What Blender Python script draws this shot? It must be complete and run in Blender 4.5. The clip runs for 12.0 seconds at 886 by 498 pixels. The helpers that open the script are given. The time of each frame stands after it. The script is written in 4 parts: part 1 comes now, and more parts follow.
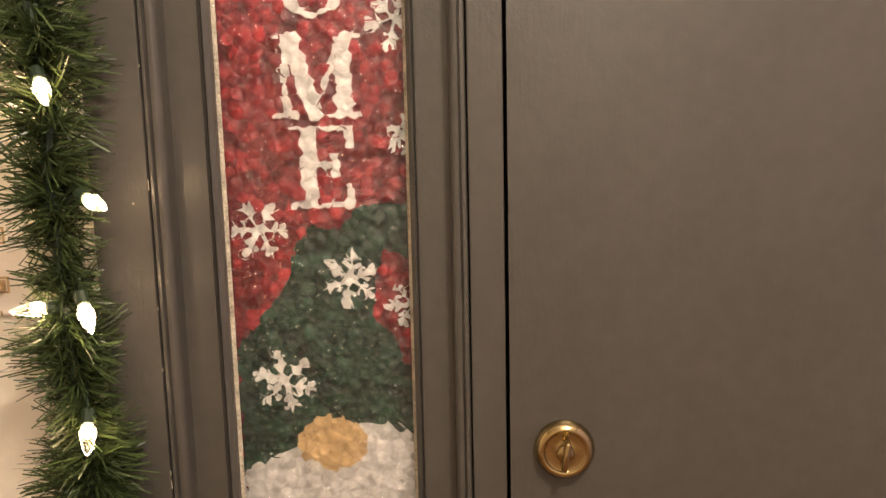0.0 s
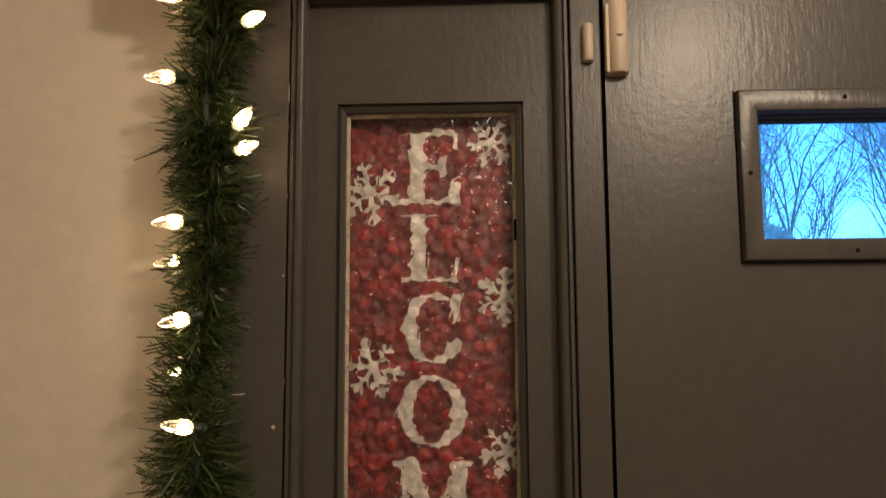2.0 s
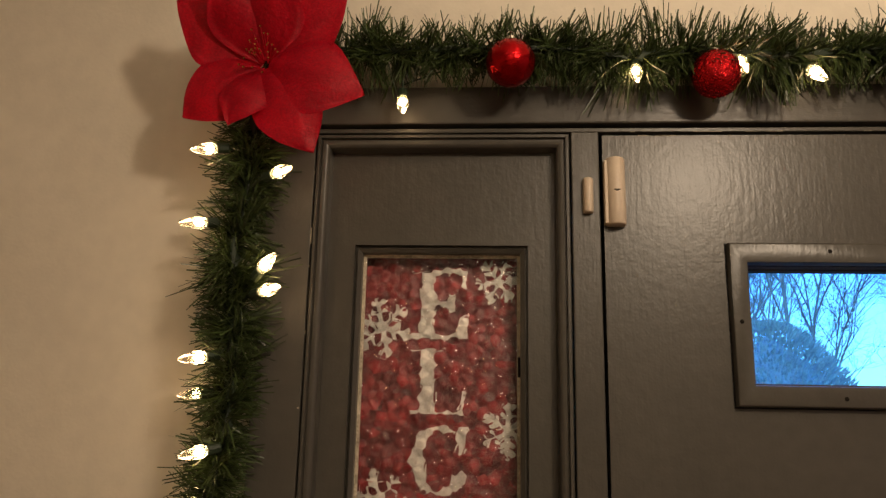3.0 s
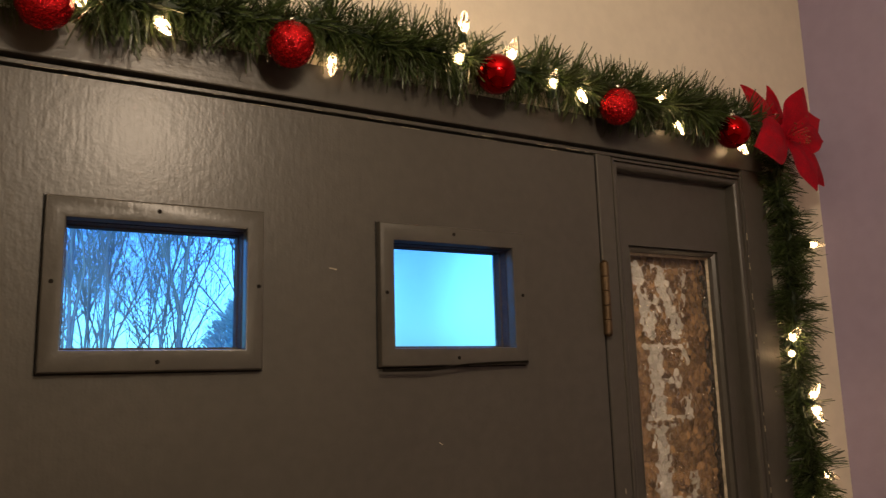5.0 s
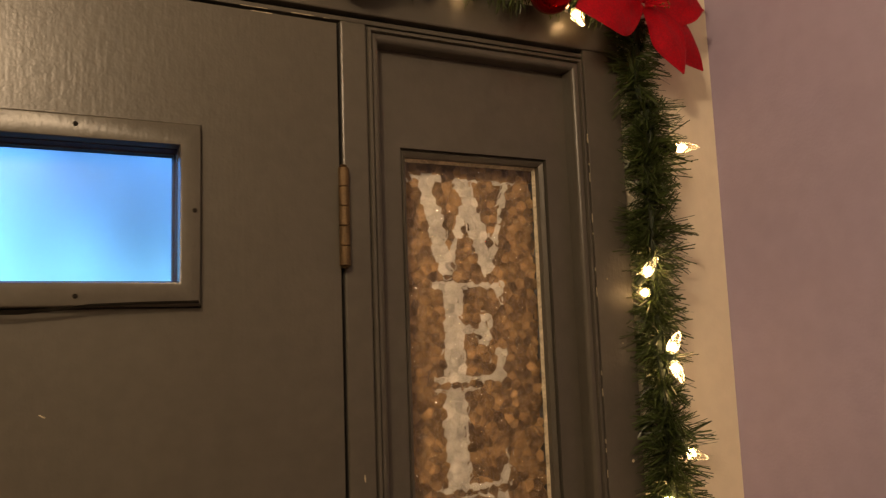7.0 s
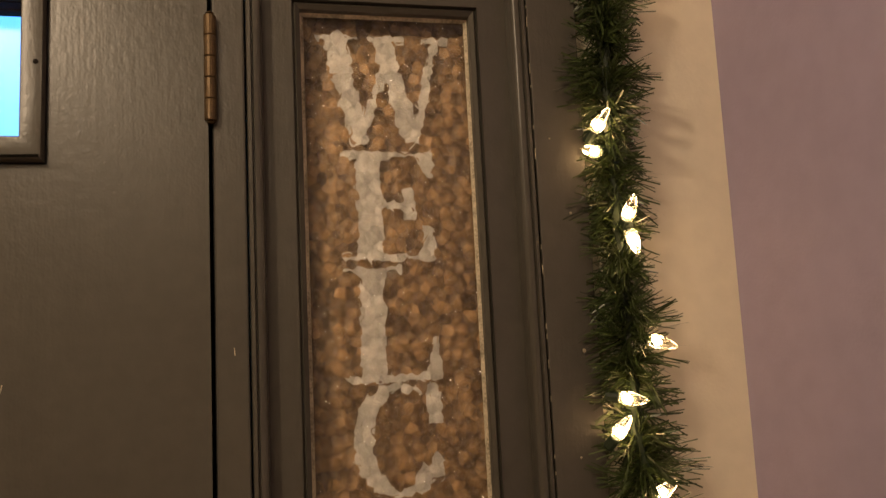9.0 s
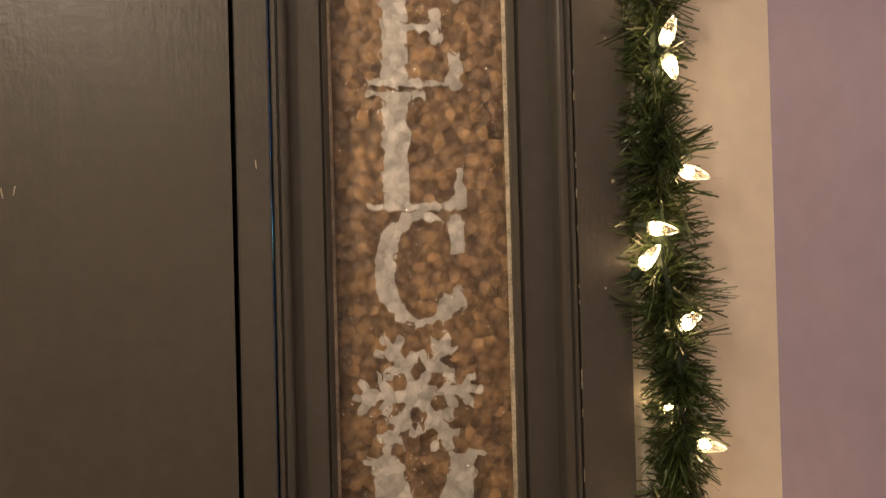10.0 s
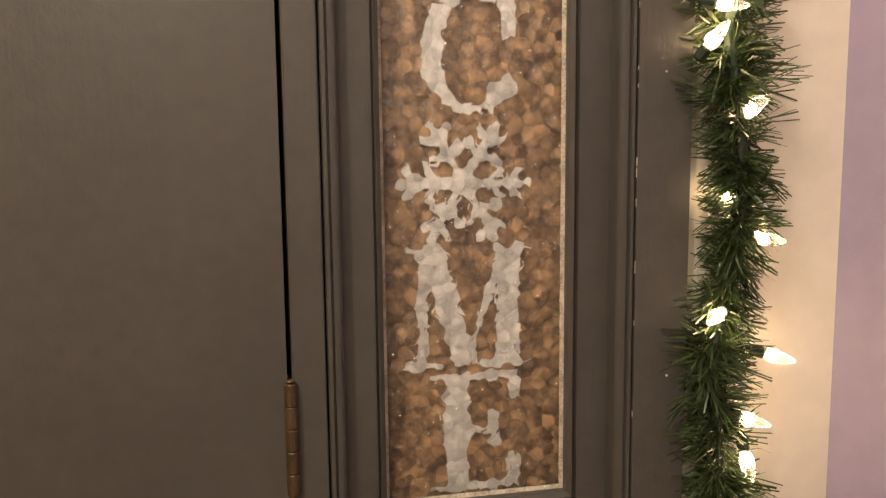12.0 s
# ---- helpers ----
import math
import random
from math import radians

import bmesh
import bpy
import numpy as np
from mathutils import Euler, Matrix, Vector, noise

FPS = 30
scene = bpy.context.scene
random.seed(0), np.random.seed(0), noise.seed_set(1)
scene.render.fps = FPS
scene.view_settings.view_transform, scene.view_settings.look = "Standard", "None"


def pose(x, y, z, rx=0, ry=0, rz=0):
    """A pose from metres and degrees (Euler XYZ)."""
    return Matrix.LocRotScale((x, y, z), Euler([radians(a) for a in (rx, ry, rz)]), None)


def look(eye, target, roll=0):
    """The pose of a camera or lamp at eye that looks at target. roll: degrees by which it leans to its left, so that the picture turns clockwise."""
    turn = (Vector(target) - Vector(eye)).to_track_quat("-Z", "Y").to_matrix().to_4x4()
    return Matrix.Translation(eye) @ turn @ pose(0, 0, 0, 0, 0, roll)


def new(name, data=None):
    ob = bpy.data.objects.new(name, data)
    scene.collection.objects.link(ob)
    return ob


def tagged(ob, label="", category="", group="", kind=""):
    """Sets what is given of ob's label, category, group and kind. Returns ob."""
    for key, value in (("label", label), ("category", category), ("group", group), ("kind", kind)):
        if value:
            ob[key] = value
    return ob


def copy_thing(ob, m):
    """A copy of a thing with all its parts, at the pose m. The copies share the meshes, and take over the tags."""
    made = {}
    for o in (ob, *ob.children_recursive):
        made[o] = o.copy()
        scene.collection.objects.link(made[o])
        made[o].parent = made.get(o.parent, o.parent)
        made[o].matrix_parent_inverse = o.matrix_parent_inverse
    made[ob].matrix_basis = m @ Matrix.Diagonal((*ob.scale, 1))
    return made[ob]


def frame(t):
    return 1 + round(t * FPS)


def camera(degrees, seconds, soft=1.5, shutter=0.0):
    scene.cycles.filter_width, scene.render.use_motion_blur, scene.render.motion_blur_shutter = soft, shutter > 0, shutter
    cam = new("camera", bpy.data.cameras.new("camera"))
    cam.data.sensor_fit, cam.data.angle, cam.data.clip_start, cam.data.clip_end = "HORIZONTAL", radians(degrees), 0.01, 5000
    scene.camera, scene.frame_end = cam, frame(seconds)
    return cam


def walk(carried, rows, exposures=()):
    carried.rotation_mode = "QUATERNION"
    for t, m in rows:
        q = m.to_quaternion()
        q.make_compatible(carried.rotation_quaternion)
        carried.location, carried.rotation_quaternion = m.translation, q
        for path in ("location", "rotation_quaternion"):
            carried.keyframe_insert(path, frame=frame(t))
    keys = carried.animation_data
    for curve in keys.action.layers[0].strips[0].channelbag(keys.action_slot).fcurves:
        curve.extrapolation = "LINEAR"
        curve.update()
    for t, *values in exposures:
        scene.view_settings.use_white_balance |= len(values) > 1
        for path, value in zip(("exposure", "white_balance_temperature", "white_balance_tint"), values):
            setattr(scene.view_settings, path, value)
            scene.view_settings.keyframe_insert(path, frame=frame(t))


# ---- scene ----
cam = camera(60.4, 12.0, soft=1.3, shutter=0.2)
PATH = [
    (0, (-0.014, -0.74, 1.388), (-0.143, 1.235, 1.1), -1.3),
    (0.3, (-0.021, -0.726, 1.416), (-0.213, 1.241, 1.113), -1.7),
    (0.5, (-0.027, -0.728, 1.436), (-0.237, 1.254, 1.276), -1.3),
    (0.8, (-0.056, -0.748, 1.518), (-0.239, 1.241, 1.406), -1.5),
    (1, (-0.096, -0.775, 1.533), (-0.215, 1.221, 1.547), -0.7),
    (1.5, (-0.13, -0.798, 1.61), (-0.21, 1.198, 1.691), -0.6),
    (2, (-0.146, -0.833, 1.643), (-0.229, 1.152, 1.869), -0.3),
    (2.5, (-0.128, -0.885, 1.676), (-0.294, 1.071, 2.057), 0.6),
    (3, (-0.131, -0.897, 1.695), (-0.263, 1.047, 2.143), 1.2),
    (3.2, (-0.125, -0.888, 1.69), (-0.142, 1.058, 2.149), 1.0),
    (3.5, (-0.082, -0.877, 1.693), (0.102, 1.069, 2.12), 0.5),
    (3.7, (-0.054, -0.875, 1.697), (0.293, 1.054, 2.099), 0.1),
    (5.3, (0.172, -0.898, 1.707), (1.19, 0.794, 2.021), -1.9),
    (5.5, (0.216, -0.89, 1.697), (1.24, 0.803, 1.991), -1.9),
    (6, (0.356, -0.911, 1.695), (1.279, 0.848, 1.925), -1.7),
    (6.5, (0.503, -0.866, 1.668), (1.393, 0.913, 1.874), -1.9),
    (6.7, (0.557, -0.823, 1.678), (1.454, 0.95, 1.904), -2.0),
    (8.3, (0.966, -0.792, 1.598), (1.435, 1.134, 1.864), -2.9),
    (8.5, (0.971, -0.783, 1.573), (1.417, 1.148, 1.844), -3.1),
    (9, (0.974, -0.785, 1.531), (1.41, 1.152, 1.77), -2.8),
    (9.5, (0.934, -0.762, 1.487), (1.421, 1.173, 1.615), -2.1),
    (10, (0.941, -0.744, 1.437), (1.398, 1.203, 1.459), -1.5),
    (10.5, (0.941, -0.719, 1.387), (1.369, 1.233, 1.304), -0.9),
    (11, (0.932, -0.715, 1.367), (1.361, 1.232, 1.207), -0.6),
    (11.5, (0.927, -0.71, 1.348), (1.346, 1.231, 1.108), -0.4),
    (12, (0.917, -0.709, 1.315), (1.317, 1.237, 1.083), -0.6),
]
walk(cam, [(t, look(eye, target, roll)) for t, eye, target, roll in PATH],
     exposures=[(0.0, 1.95, 6350, 10), (0.5, 1.6, 6500, 10), (1.0, 0.98, 6500, 10), (1.5, 0.5, 6800, 10), (2.0, 0.26, 7100, 10), (2.5, 0.22, 7400, 10), (3.5, 0.02, 7400, 9),
                (5.5, 0.12, 7350, 12), (6.5, 0.52, 9500, 13), (8.5, 0.44, 8400, 11), (9.0, 0.5, 8300, 11), (9.5, 0.58, 7900, 10), (10.0, 0.88, 7100, 10), (10.5, 1.34, 6600, 10), (11.0, 1.52, 6450, 10), (12.0, 1.6, 6350, 9)])


# ---- world and lights ----
world = bpy.data.worlds.new("dusk")
scene.world = world
world.use_nodes = True
wn = world.node_tree
sky = wn.nodes.new("ShaderNodeTexSky")
sky.sky_type = "NISHITA"
sky.sun_disc = False
sky.sun_elevation, sky.sun_rotation = radians(6), radians(200)
wn.nodes["Background"].inputs["Strength"].default_value = 0.95
tint = wn.nodes.new("ShaderNodeVectorMath")
tint.operation = "MULTIPLY"
tint.inputs[1].default_value = (0.085, 0.445, 1.52)
wn.links.new(sky.outputs[0], tint.inputs[0])
wn.links.new(tint.outputs[0], wn.nodes["Background"].inputs["Color"])

lamp = bpy.data.lights.new("entry_lamp", "POINT")
lamp.shadow_soft_size, lamp.energy, lamp.color = 0.06, 17.5, (1.0, 0.83, 0.67)
new("entry_lamp", lamp).location = (0.36, -0.94, 2.29)
# unseen fill lamp, added to brighten the lower door and walls
room = bpy.data.lights.new("room_fill", "AREA")
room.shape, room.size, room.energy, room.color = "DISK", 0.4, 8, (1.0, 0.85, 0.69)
new("room_fill", room).matrix_world = look((0.35, -2.5, 2.585), (0.4, -2.3, 0.0))


# ---- materials ----
def material(name, color, rough=0.5, metal=0.0, vary=0.12, scale=12.0, bump=0.0, bump_scale=120.0, spec=0.5, stretch=(1, 1, 1)):
    """Plain surface with two scales of colour variation and fine relief."""
    m = bpy.data.materials.new(name)
    m.use_nodes = True
    t, b = m.node_tree, m.node_tree.nodes["Principled BSDF"]
    b.inputs["Roughness"].default_value, b.inputs["Metallic"].default_value = rough, metal
    b.inputs["Specular IOR Level"].default_value = spec
    co = t.nodes.new("ShaderNodeTexCoord")
    mp = t.nodes.new("ShaderNodeMapping")
    mp.inputs["Scale"].default_value = stretch
    t.links.new(co.outputs["Object"], mp.inputs["Vector"])
    fac = []
    for sc in (scale, scale * 9):
        n = t.nodes.new("ShaderNodeTexNoise")
        n.inputs["Scale"].default_value, n.inputs["Detail"].default_value = sc, 5
        t.links.new(mp.outputs[0], n.inputs["Vector"])
        fac.append(n.outputs["Fac"])
    add = t.nodes.new("ShaderNodeMath")
    add.operation = "ADD"
    t.links.new(fac[0], add.inputs[0]), t.links.new(fac[1], add.inputs[1])
    ramp = t.nodes.new("ShaderNodeMapRange")
    ramp.interpolation_type = "SMOOTHSTEP"
    ramp.inputs[1].default_value, ramp.inputs[2].default_value = 0.6, 1.4
    ramp.inputs[3].default_value, ramp.inputs[4].default_value = 1 - vary, 1 + vary
    t.links.new(add.outputs[0], ramp.inputs[0])
    mul = t.nodes.new("ShaderNodeVectorMath")
    mul.operation = "SCALE"
    mul.inputs[0].default_value = color[:3]
    t.links.new(ramp.outputs[0], mul.inputs["Scale"])
    t.links.new(mul.outputs[0], b.inputs["Base Color"])
    rr = t.nodes.new("ShaderNodeMapRange")
    rr.interpolation_type = "SMOOTHSTEP"
    rr.inputs[1].default_value, rr.inputs[2].default_value = 0.3, 0.7
    rr.inputs[3].default_value, rr.inputs[4].default_value = max(0.02, rough - 0.07), min(1, rough + 0.07)
    t.links.new(fac[0], rr.inputs[0]), t.links.new(rr.outputs[0], b.inputs["Roughness"])
    if bump:
        n = t.nodes.new("ShaderNodeTexNoise")
        n.inputs["Scale"].default_value, n.inputs["Detail"].default_value = bump_scale, 4
        t.links.new(mp.outputs[0], n.inputs["Vector"])
        bp = t.nodes.new("ShaderNodeBump")
        bp.inputs["Strength"].default_value, bp.inputs["Distance"].default_value = bump, 0.002
        t.links.new(n.outputs["Fac"], bp.inputs["Height"]), t.links.new(bp.outputs[0], b.inputs["Normal"])
    return m


def glowing(name, color, strength):
    m = bpy.data.materials.new(name)
    m.use_nodes = True
    b = m.node_tree.nodes["Principled BSDF"]
    b.inputs["Base Color"].default_value = (*color, 1)
    b.inputs["Emission Color"].default_value = (*color, 1)
    b.inputs["Emission Strength"].default_value = strength
    return m


def clear_shell(name, tint=(1, 1, 1), rough=0.05, gloss=1.0):
    """Thin clear glass: see-through, with gloss by Fresnel."""
    m = bpy.data.materials.new(name)
    m.use_nodes = True
    t = m.node_tree
    t.nodes.remove(t.nodes["Principled BSDF"])
    tr, gl, mx, fr = (t.nodes.new("ShaderNode" + k) for k in ("BsdfTransparent", "BsdfGlossy", "MixShader", "Fresnel"))
    tr.inputs[0].default_value = (*tint, 1)
    gl.inputs["Roughness"].default_value = rough
    fr.inputs["IOR"].default_value = 1.45 * gloss
    t.links.new(fr.outputs[0], mx.inputs[0]), t.links.new(tr.outputs[0], mx.inputs[1]), t.links.new(gl.outputs[0], mx.inputs[2])
    t.links.new(mx.outputs[0], t.nodes["Material Output"].inputs[0])
    return m


def hammered_glass():
    """Clear glass for the hammered face: it bends what lies behind, and small pits in it glint."""
    m = bpy.data.materials.new("hammered_glass")
    m.use_nodes = True
    t = m.node_tree
    t.nodes.remove(t.nodes["Principled BSDF"])
    refr, gloss, fres, mix = (t.nodes.new("ShaderNode" + k) for k in ("BsdfRefraction", "BsdfGlossy", "Fresnel", "MixShader"))
    refr.inputs["IOR"].default_value, refr.inputs["Roughness"].default_value = 1.45, 0.05
    gloss.inputs["Roughness"].default_value = 0.035
    co, pit, square, bp = (t.nodes.new("ShaderNode" + k) for k in ("TexCoord", "TexVoronoi", "Math", "Bump"))
    pit.inputs["Scale"].default_value = 130
    square.operation = "POWER"
    square.inputs[1].default_value = 2.0
    bp.inputs["Strength"].default_value, bp.inputs["Distance"].default_value = 1.0, 0.0062
    t.links.new(co.outputs["Object"], pit.inputs["Vector"]), t.links.new(pit.outputs["Distance"], square.inputs[0])
    t.links.new(square.outputs[0], bp.inputs["Height"]), t.links.new(bp.outputs[0], gloss.inputs["Normal"])
    fres.inputs["IOR"].default_value = 1.62
    t.links.new(fres.outputs[0], mix.inputs[0]), t.links.new(refr.outputs[0], mix.inputs[1]), t.links.new(gloss.outputs[0], mix.inputs[2])
    t.links.new(mix.outputs[0], t.nodes["Material Output"].inputs[0])
    return m


CELLS = 80


def brushed_paint(name, color, along, rough=0.33):
    """Glossy oil paint: brush strokes along one axis and a fine stipple."""
    m = material(name, color, rough, 0, 0.10, 6, spec=0.42)
    t, b = m.node_tree, m.node_tree.nodes["Principled BSDF"]
    t.links.remove(b.inputs["Roughness"].links[0])
    co = t.nodes.new("ShaderNodeTexCoord")
    last = None
    for stretch, detail, height in (((240, 240, 24), 1, 0.00016), ((110, 110, 85), 1, 0.00030), ((400, 400, 330), 0, 0.00011)):
        mp, n, bp = (t.nodes.new("ShaderNode" + k) for k in ("Mapping", "TexNoise", "Bump"))
        mp.inputs["Scale"].default_value = stretch if along == "z" else (stretch[2], stretch[1], stretch[0])
        n.inputs["Scale"].default_value, n.inputs["Detail"].default_value = 1.0, detail
        bp.inputs["Strength"].default_value, bp.inputs["Distance"].default_value = 1.0, height
        t.links.new(co.outputs["Object"], mp.inputs["Vector"]), t.links.new(mp.outputs[0], n.inputs["Vector"]), t.links.new(n.outputs["Fac"], bp.inputs["Height"])
        if last:
            t.links.new(last, bp.inputs["Normal"])
        last = bp.outputs[0]
    t.links.new(last, b.inputs["Normal"])
    return m


GREY = brushed_paint("grey_brown_paint", (0.075, 0.069, 0.058), "z")
GREY_ACROSS = brushed_paint("grey_brown_paint_across", (0.075, 0.069, 0.058), "x")
GREY_SATIN = brushed_paint("grey_brown_satin_paint", (0.079, 0.072, 0.060), "z", 0.50)
CREAM = material("cream_wall_paint", (0.77, 0.70, 0.575), 0.7, 0, 0.05, 5, 0.15, 220)
PURPLE = material("dusty_purple_wall_paint", (0.365, 0.31, 0.435), 0.7, 0, 0.05, 4, 0.15, 220)
WHITE = material("white_ceiling_paint", (0.75, 0.72, 0.68), 0.8)
WOOD = material("wood_floor", (0.22, 0.12, 0.06), 0.4, 0, 0.2, 5, stretch=(1, 0.1, 1))
GAP_BLACK = material("flat_gap_black", (0.008, 0.008, 0.008), 0.9)
BRASS = material("polished_brass", (0.46, 0.36, 0.18), 0.2, 1, 0.1, 40)
OLD_BRASS = material("worn_brass", (0.105, 0.067, 0.034), 0.5, 0.6, 0.35, 60, 0.2, 300)
IVORY = material("ivory_plastic", (0.62, 0.51, 0.39), 0.45, 0, 0.05, 30)
PLATE = material("ivory_switch_plate", (0.84, 0.77, 0.68), 0.4, 0, 0.03, 30)
PUTTY = material("old_putty", (0.44, 0.38, 0.28), 0.6, 0, 0.55, 45, 0.6, 300)


def cell_paint(name, color, vary=0.3, relief=0.6, rim=0.22):
    """Paint on hammered glass: rounded cells about a centimetre wide, their shading put into the colour."""
    m = material(name, color, 0.5, 0, 0.12, 60)
    t, b = m.node_tree, m.node_tree.nodes["Principled BSDF"]
    co, no, sc, ad, v, v2 = (t.nodes.new("ShaderNode" + k) for k in ("TexCoord", "TexNoise", "VectorMath", "VectorMath", "TexVoronoi", "TexVoronoi"))
    no.inputs["Scale"].default_value = 70
    sc.operation = "SCALE"
    sc.inputs["Scale"].default_value = 0.007
    t.links.new(co.outputs["Object"], no.inputs["Vector"]), t.links.new(no.outputs["Color"], sc.inputs[0])
    t.links.new(co.outputs["Object"], ad.inputs[0]), t.links.new(sc.outputs[0], ad.inputs[1])
    v.feature = "SMOOTH_F1"
    v.inputs["Smoothness"].default_value = 0.25
    for w in (v, v2):
        w.inputs["Scale"].default_value = CELLS
        t.links.new(ad.outputs[0], w.inputs["Vector"])
    bp = t.nodes.new("ShaderNodeBump")
    bp.invert = True
    bp.inputs["Strength"].default_value, bp.inputs["Distance"].default_value = relief, 0.005
    t.links.new(v.outputs["Distance"], bp.inputs["Height"]), t.links.new(bp.outputs[0], b.inputs["Normal"])
    sep, mr, mu = t.nodes.new("ShaderNodeSeparateColor"), t.nodes.new("ShaderNodeMapRange"), t.nodes.new("ShaderNodeVectorMath")
    mr.inputs[3].default_value, mr.inputs[4].default_value = 1 - vary, 1 + vary
    mu.operation = "SCALE"
    # light cell centres and dark rims: shading of the glass relief, painted in
    rim_shade, both = t.nodes.new("ShaderNodeMapRange"), t.nodes.new("ShaderNodeMath")
    rim_shade.inputs[1].default_value, rim_shade.inputs[2].default_value = 0.1, 0.75
    rim_shade.inputs[3].default_value, rim_shade.inputs[4].default_value = 1 + rim, 1 - 1.6 * rim
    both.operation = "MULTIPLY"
    t.links.new(v.outputs["Distance"], rim_shade.inputs[0])
    old = b.inputs["Base Color"].links[0].from_socket
    t.links.new(v2.outputs["Color"], sep.inputs[0]), t.links.new(sep.outputs[0], mr.inputs[0]), t.links.new(mr.outputs[0], both.inputs[0]), t.links.new(rim_shade.outputs[0], both.inputs[1])
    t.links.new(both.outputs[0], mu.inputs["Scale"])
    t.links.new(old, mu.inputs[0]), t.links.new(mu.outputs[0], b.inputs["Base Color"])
    return m


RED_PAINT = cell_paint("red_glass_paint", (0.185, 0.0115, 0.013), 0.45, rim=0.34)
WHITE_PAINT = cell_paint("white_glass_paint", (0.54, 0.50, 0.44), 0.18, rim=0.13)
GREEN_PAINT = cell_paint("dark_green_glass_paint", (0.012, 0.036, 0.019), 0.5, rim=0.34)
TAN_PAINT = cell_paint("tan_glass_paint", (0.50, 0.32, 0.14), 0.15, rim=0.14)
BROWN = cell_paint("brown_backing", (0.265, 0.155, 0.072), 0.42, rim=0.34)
NEEDLE = material("green_garland_needles", (0.047, 0.071, 0.022), 0.34, 0, 0.30, 40)
nt = NEEDLE.node_tree
isl, isr, mulc = nt.nodes.new("ShaderNodeNewGeometry"), nt.nodes.new("ShaderNodeMapRange"), nt.nodes.new("ShaderNodeVectorMath")
mulc.operation = "SCALE"
isr.inputs[3].default_value, isr.inputs[4].default_value = 0.55, 1.6
nb = nt.nodes["Principled BSDF"]
old = nb.inputs["Base Color"].links[0].from_socket
nt.links.new(isl.outputs["Random Per Island"], isr.inputs[0]), nt.links.new(isr.outputs[0], mulc.inputs["Scale"])
nt.links.new(old, mulc.inputs[0]), nt.links.new(mulc.outputs[0], nb.inputs["Base Color"])
thin, leaf = nt.nodes.new("ShaderNodeBsdfTranslucent"), nt.nodes.new("ShaderNodeMixShader")
leaf.inputs[0].default_value = 0.16
nt.links.new(mulc.outputs[0], thin.inputs[0]), nt.links.new(nb.outputs[0], leaf.inputs[1]), nt.links.new(thin.outputs[0], leaf.inputs[2])
nt.links.new(leaf.outputs[0], nt.nodes["Material Output"].inputs[0])
CORE = material("dark_green_wire", (0.015, 0.03, 0.012), 0.6)
PETAL = material("red_fabric_petal", (0.62, 0.003, 0.024), 0.5, 0, 0.24, 45, 0.5, 160)
RED_BALL = material("red_glitter", (0.52, 0.008, 0.012), 0.22, 0.85, 0.35, 200, 1.0, 420)
RED_FOIL = material("red_foil", (0.50, 0.006, 0.010), 0.14, 0.9, 0.3, 100, 0.5, 250)
HAMMERED = hammered_glass()
FLAT_GLASS = bpy.data.materials.new("flat_glass")
FLAT_GLASS.use_nodes = True
fg = FLAT_GLASS.node_tree.nodes["Principled BSDF"]
fg.inputs["Transmission Weight"].default_value, fg.inputs["Roughness"].default_value, fg.inputs["IOR"].default_value = 1, 0.01, 1.45
CLEAR = clear_shell("clear_pane")
BULB_GLASS = clear_shell("clear_bulb_glass", (1.0, 0.95, 0.88), 0.08)
bt = BULB_GLASS.node_tree
haze, both = bt.nodes.new("ShaderNodeBsdfTranslucent"), bt.nodes.new("ShaderNodeMixShader")
haze.inputs[0].default_value = (0.95, 0.9, 0.8, 1)
both.inputs[0].default_value = 0.06
first = bt.nodes["Material Output"].inputs[0].links[0].from_socket
bt.links.new(first, both.inputs[1]), bt.links.new(haze.outputs[0], both.inputs[2]), bt.links.new(both.outputs[0], bt.nodes["Material Output"].inputs[0])
GLOW = glowing("warm_filament", (1.0, 0.70, 0.42), 24)
FOGGED = bpy.data.materials.new("fogged_pane")
FOGGED.use_nodes = True
fog = FOGGED.node_tree.nodes["Principled BSDF"]
fog.inputs["Transmission Weight"].default_value, fog.inputs["Roughness"].default_value, fog.inputs["IOR"].default_value = 1, 0.28, 1.3
fogt = FOGGED.node_tree
fco, fno, fmr = (fogt.nodes.new("ShaderNode" + k) for k in ("TexCoord", "TexNoise", "MapRange"))
fno.inputs["Scale"].default_value, fno.inputs["Detail"].default_value = 5.5, 1
fmr.inputs[1].default_value, fmr.inputs[2].default_value, fmr.inputs[3].default_value, fmr.inputs[4].default_value = 0.30, 0.68, 0.66, 0.92
fogt.links.new(fno.outputs["Fac"], fmr.inputs[0])
fogt.links.new(fco.outputs["Object"], fno.inputs["Vector"]), fogt.links.new(fmr.outputs[0], fog.inputs["Base Color"])
CAP = material("pale_metal_cap", (0.75, 0.68, 0.55), 0.3, 1)
BEAD = material("gold_bead", (0.7, 0.5, 0.2), 0.25, 1)
RED_SHINY = material("mirror_red", (0.55, 0.008, 0.012), 0.08, 1.0, 0.05, 30)
# bark and bush paled towards blue-grey: outdoor haze put into their colour
BARK = material("hazed_bark", (0.27, 0.29, 0.31), 0.9, 0, 0.2, 8)
BUSH = material("hazed_evergreen", (0.36, 0.46, 0.46), 0.9, 0, 0.3, 8)
LAWN = material("winter_lawn", (0.10, 0.10, 0.06), 0.95, 0, 0.3, 2)


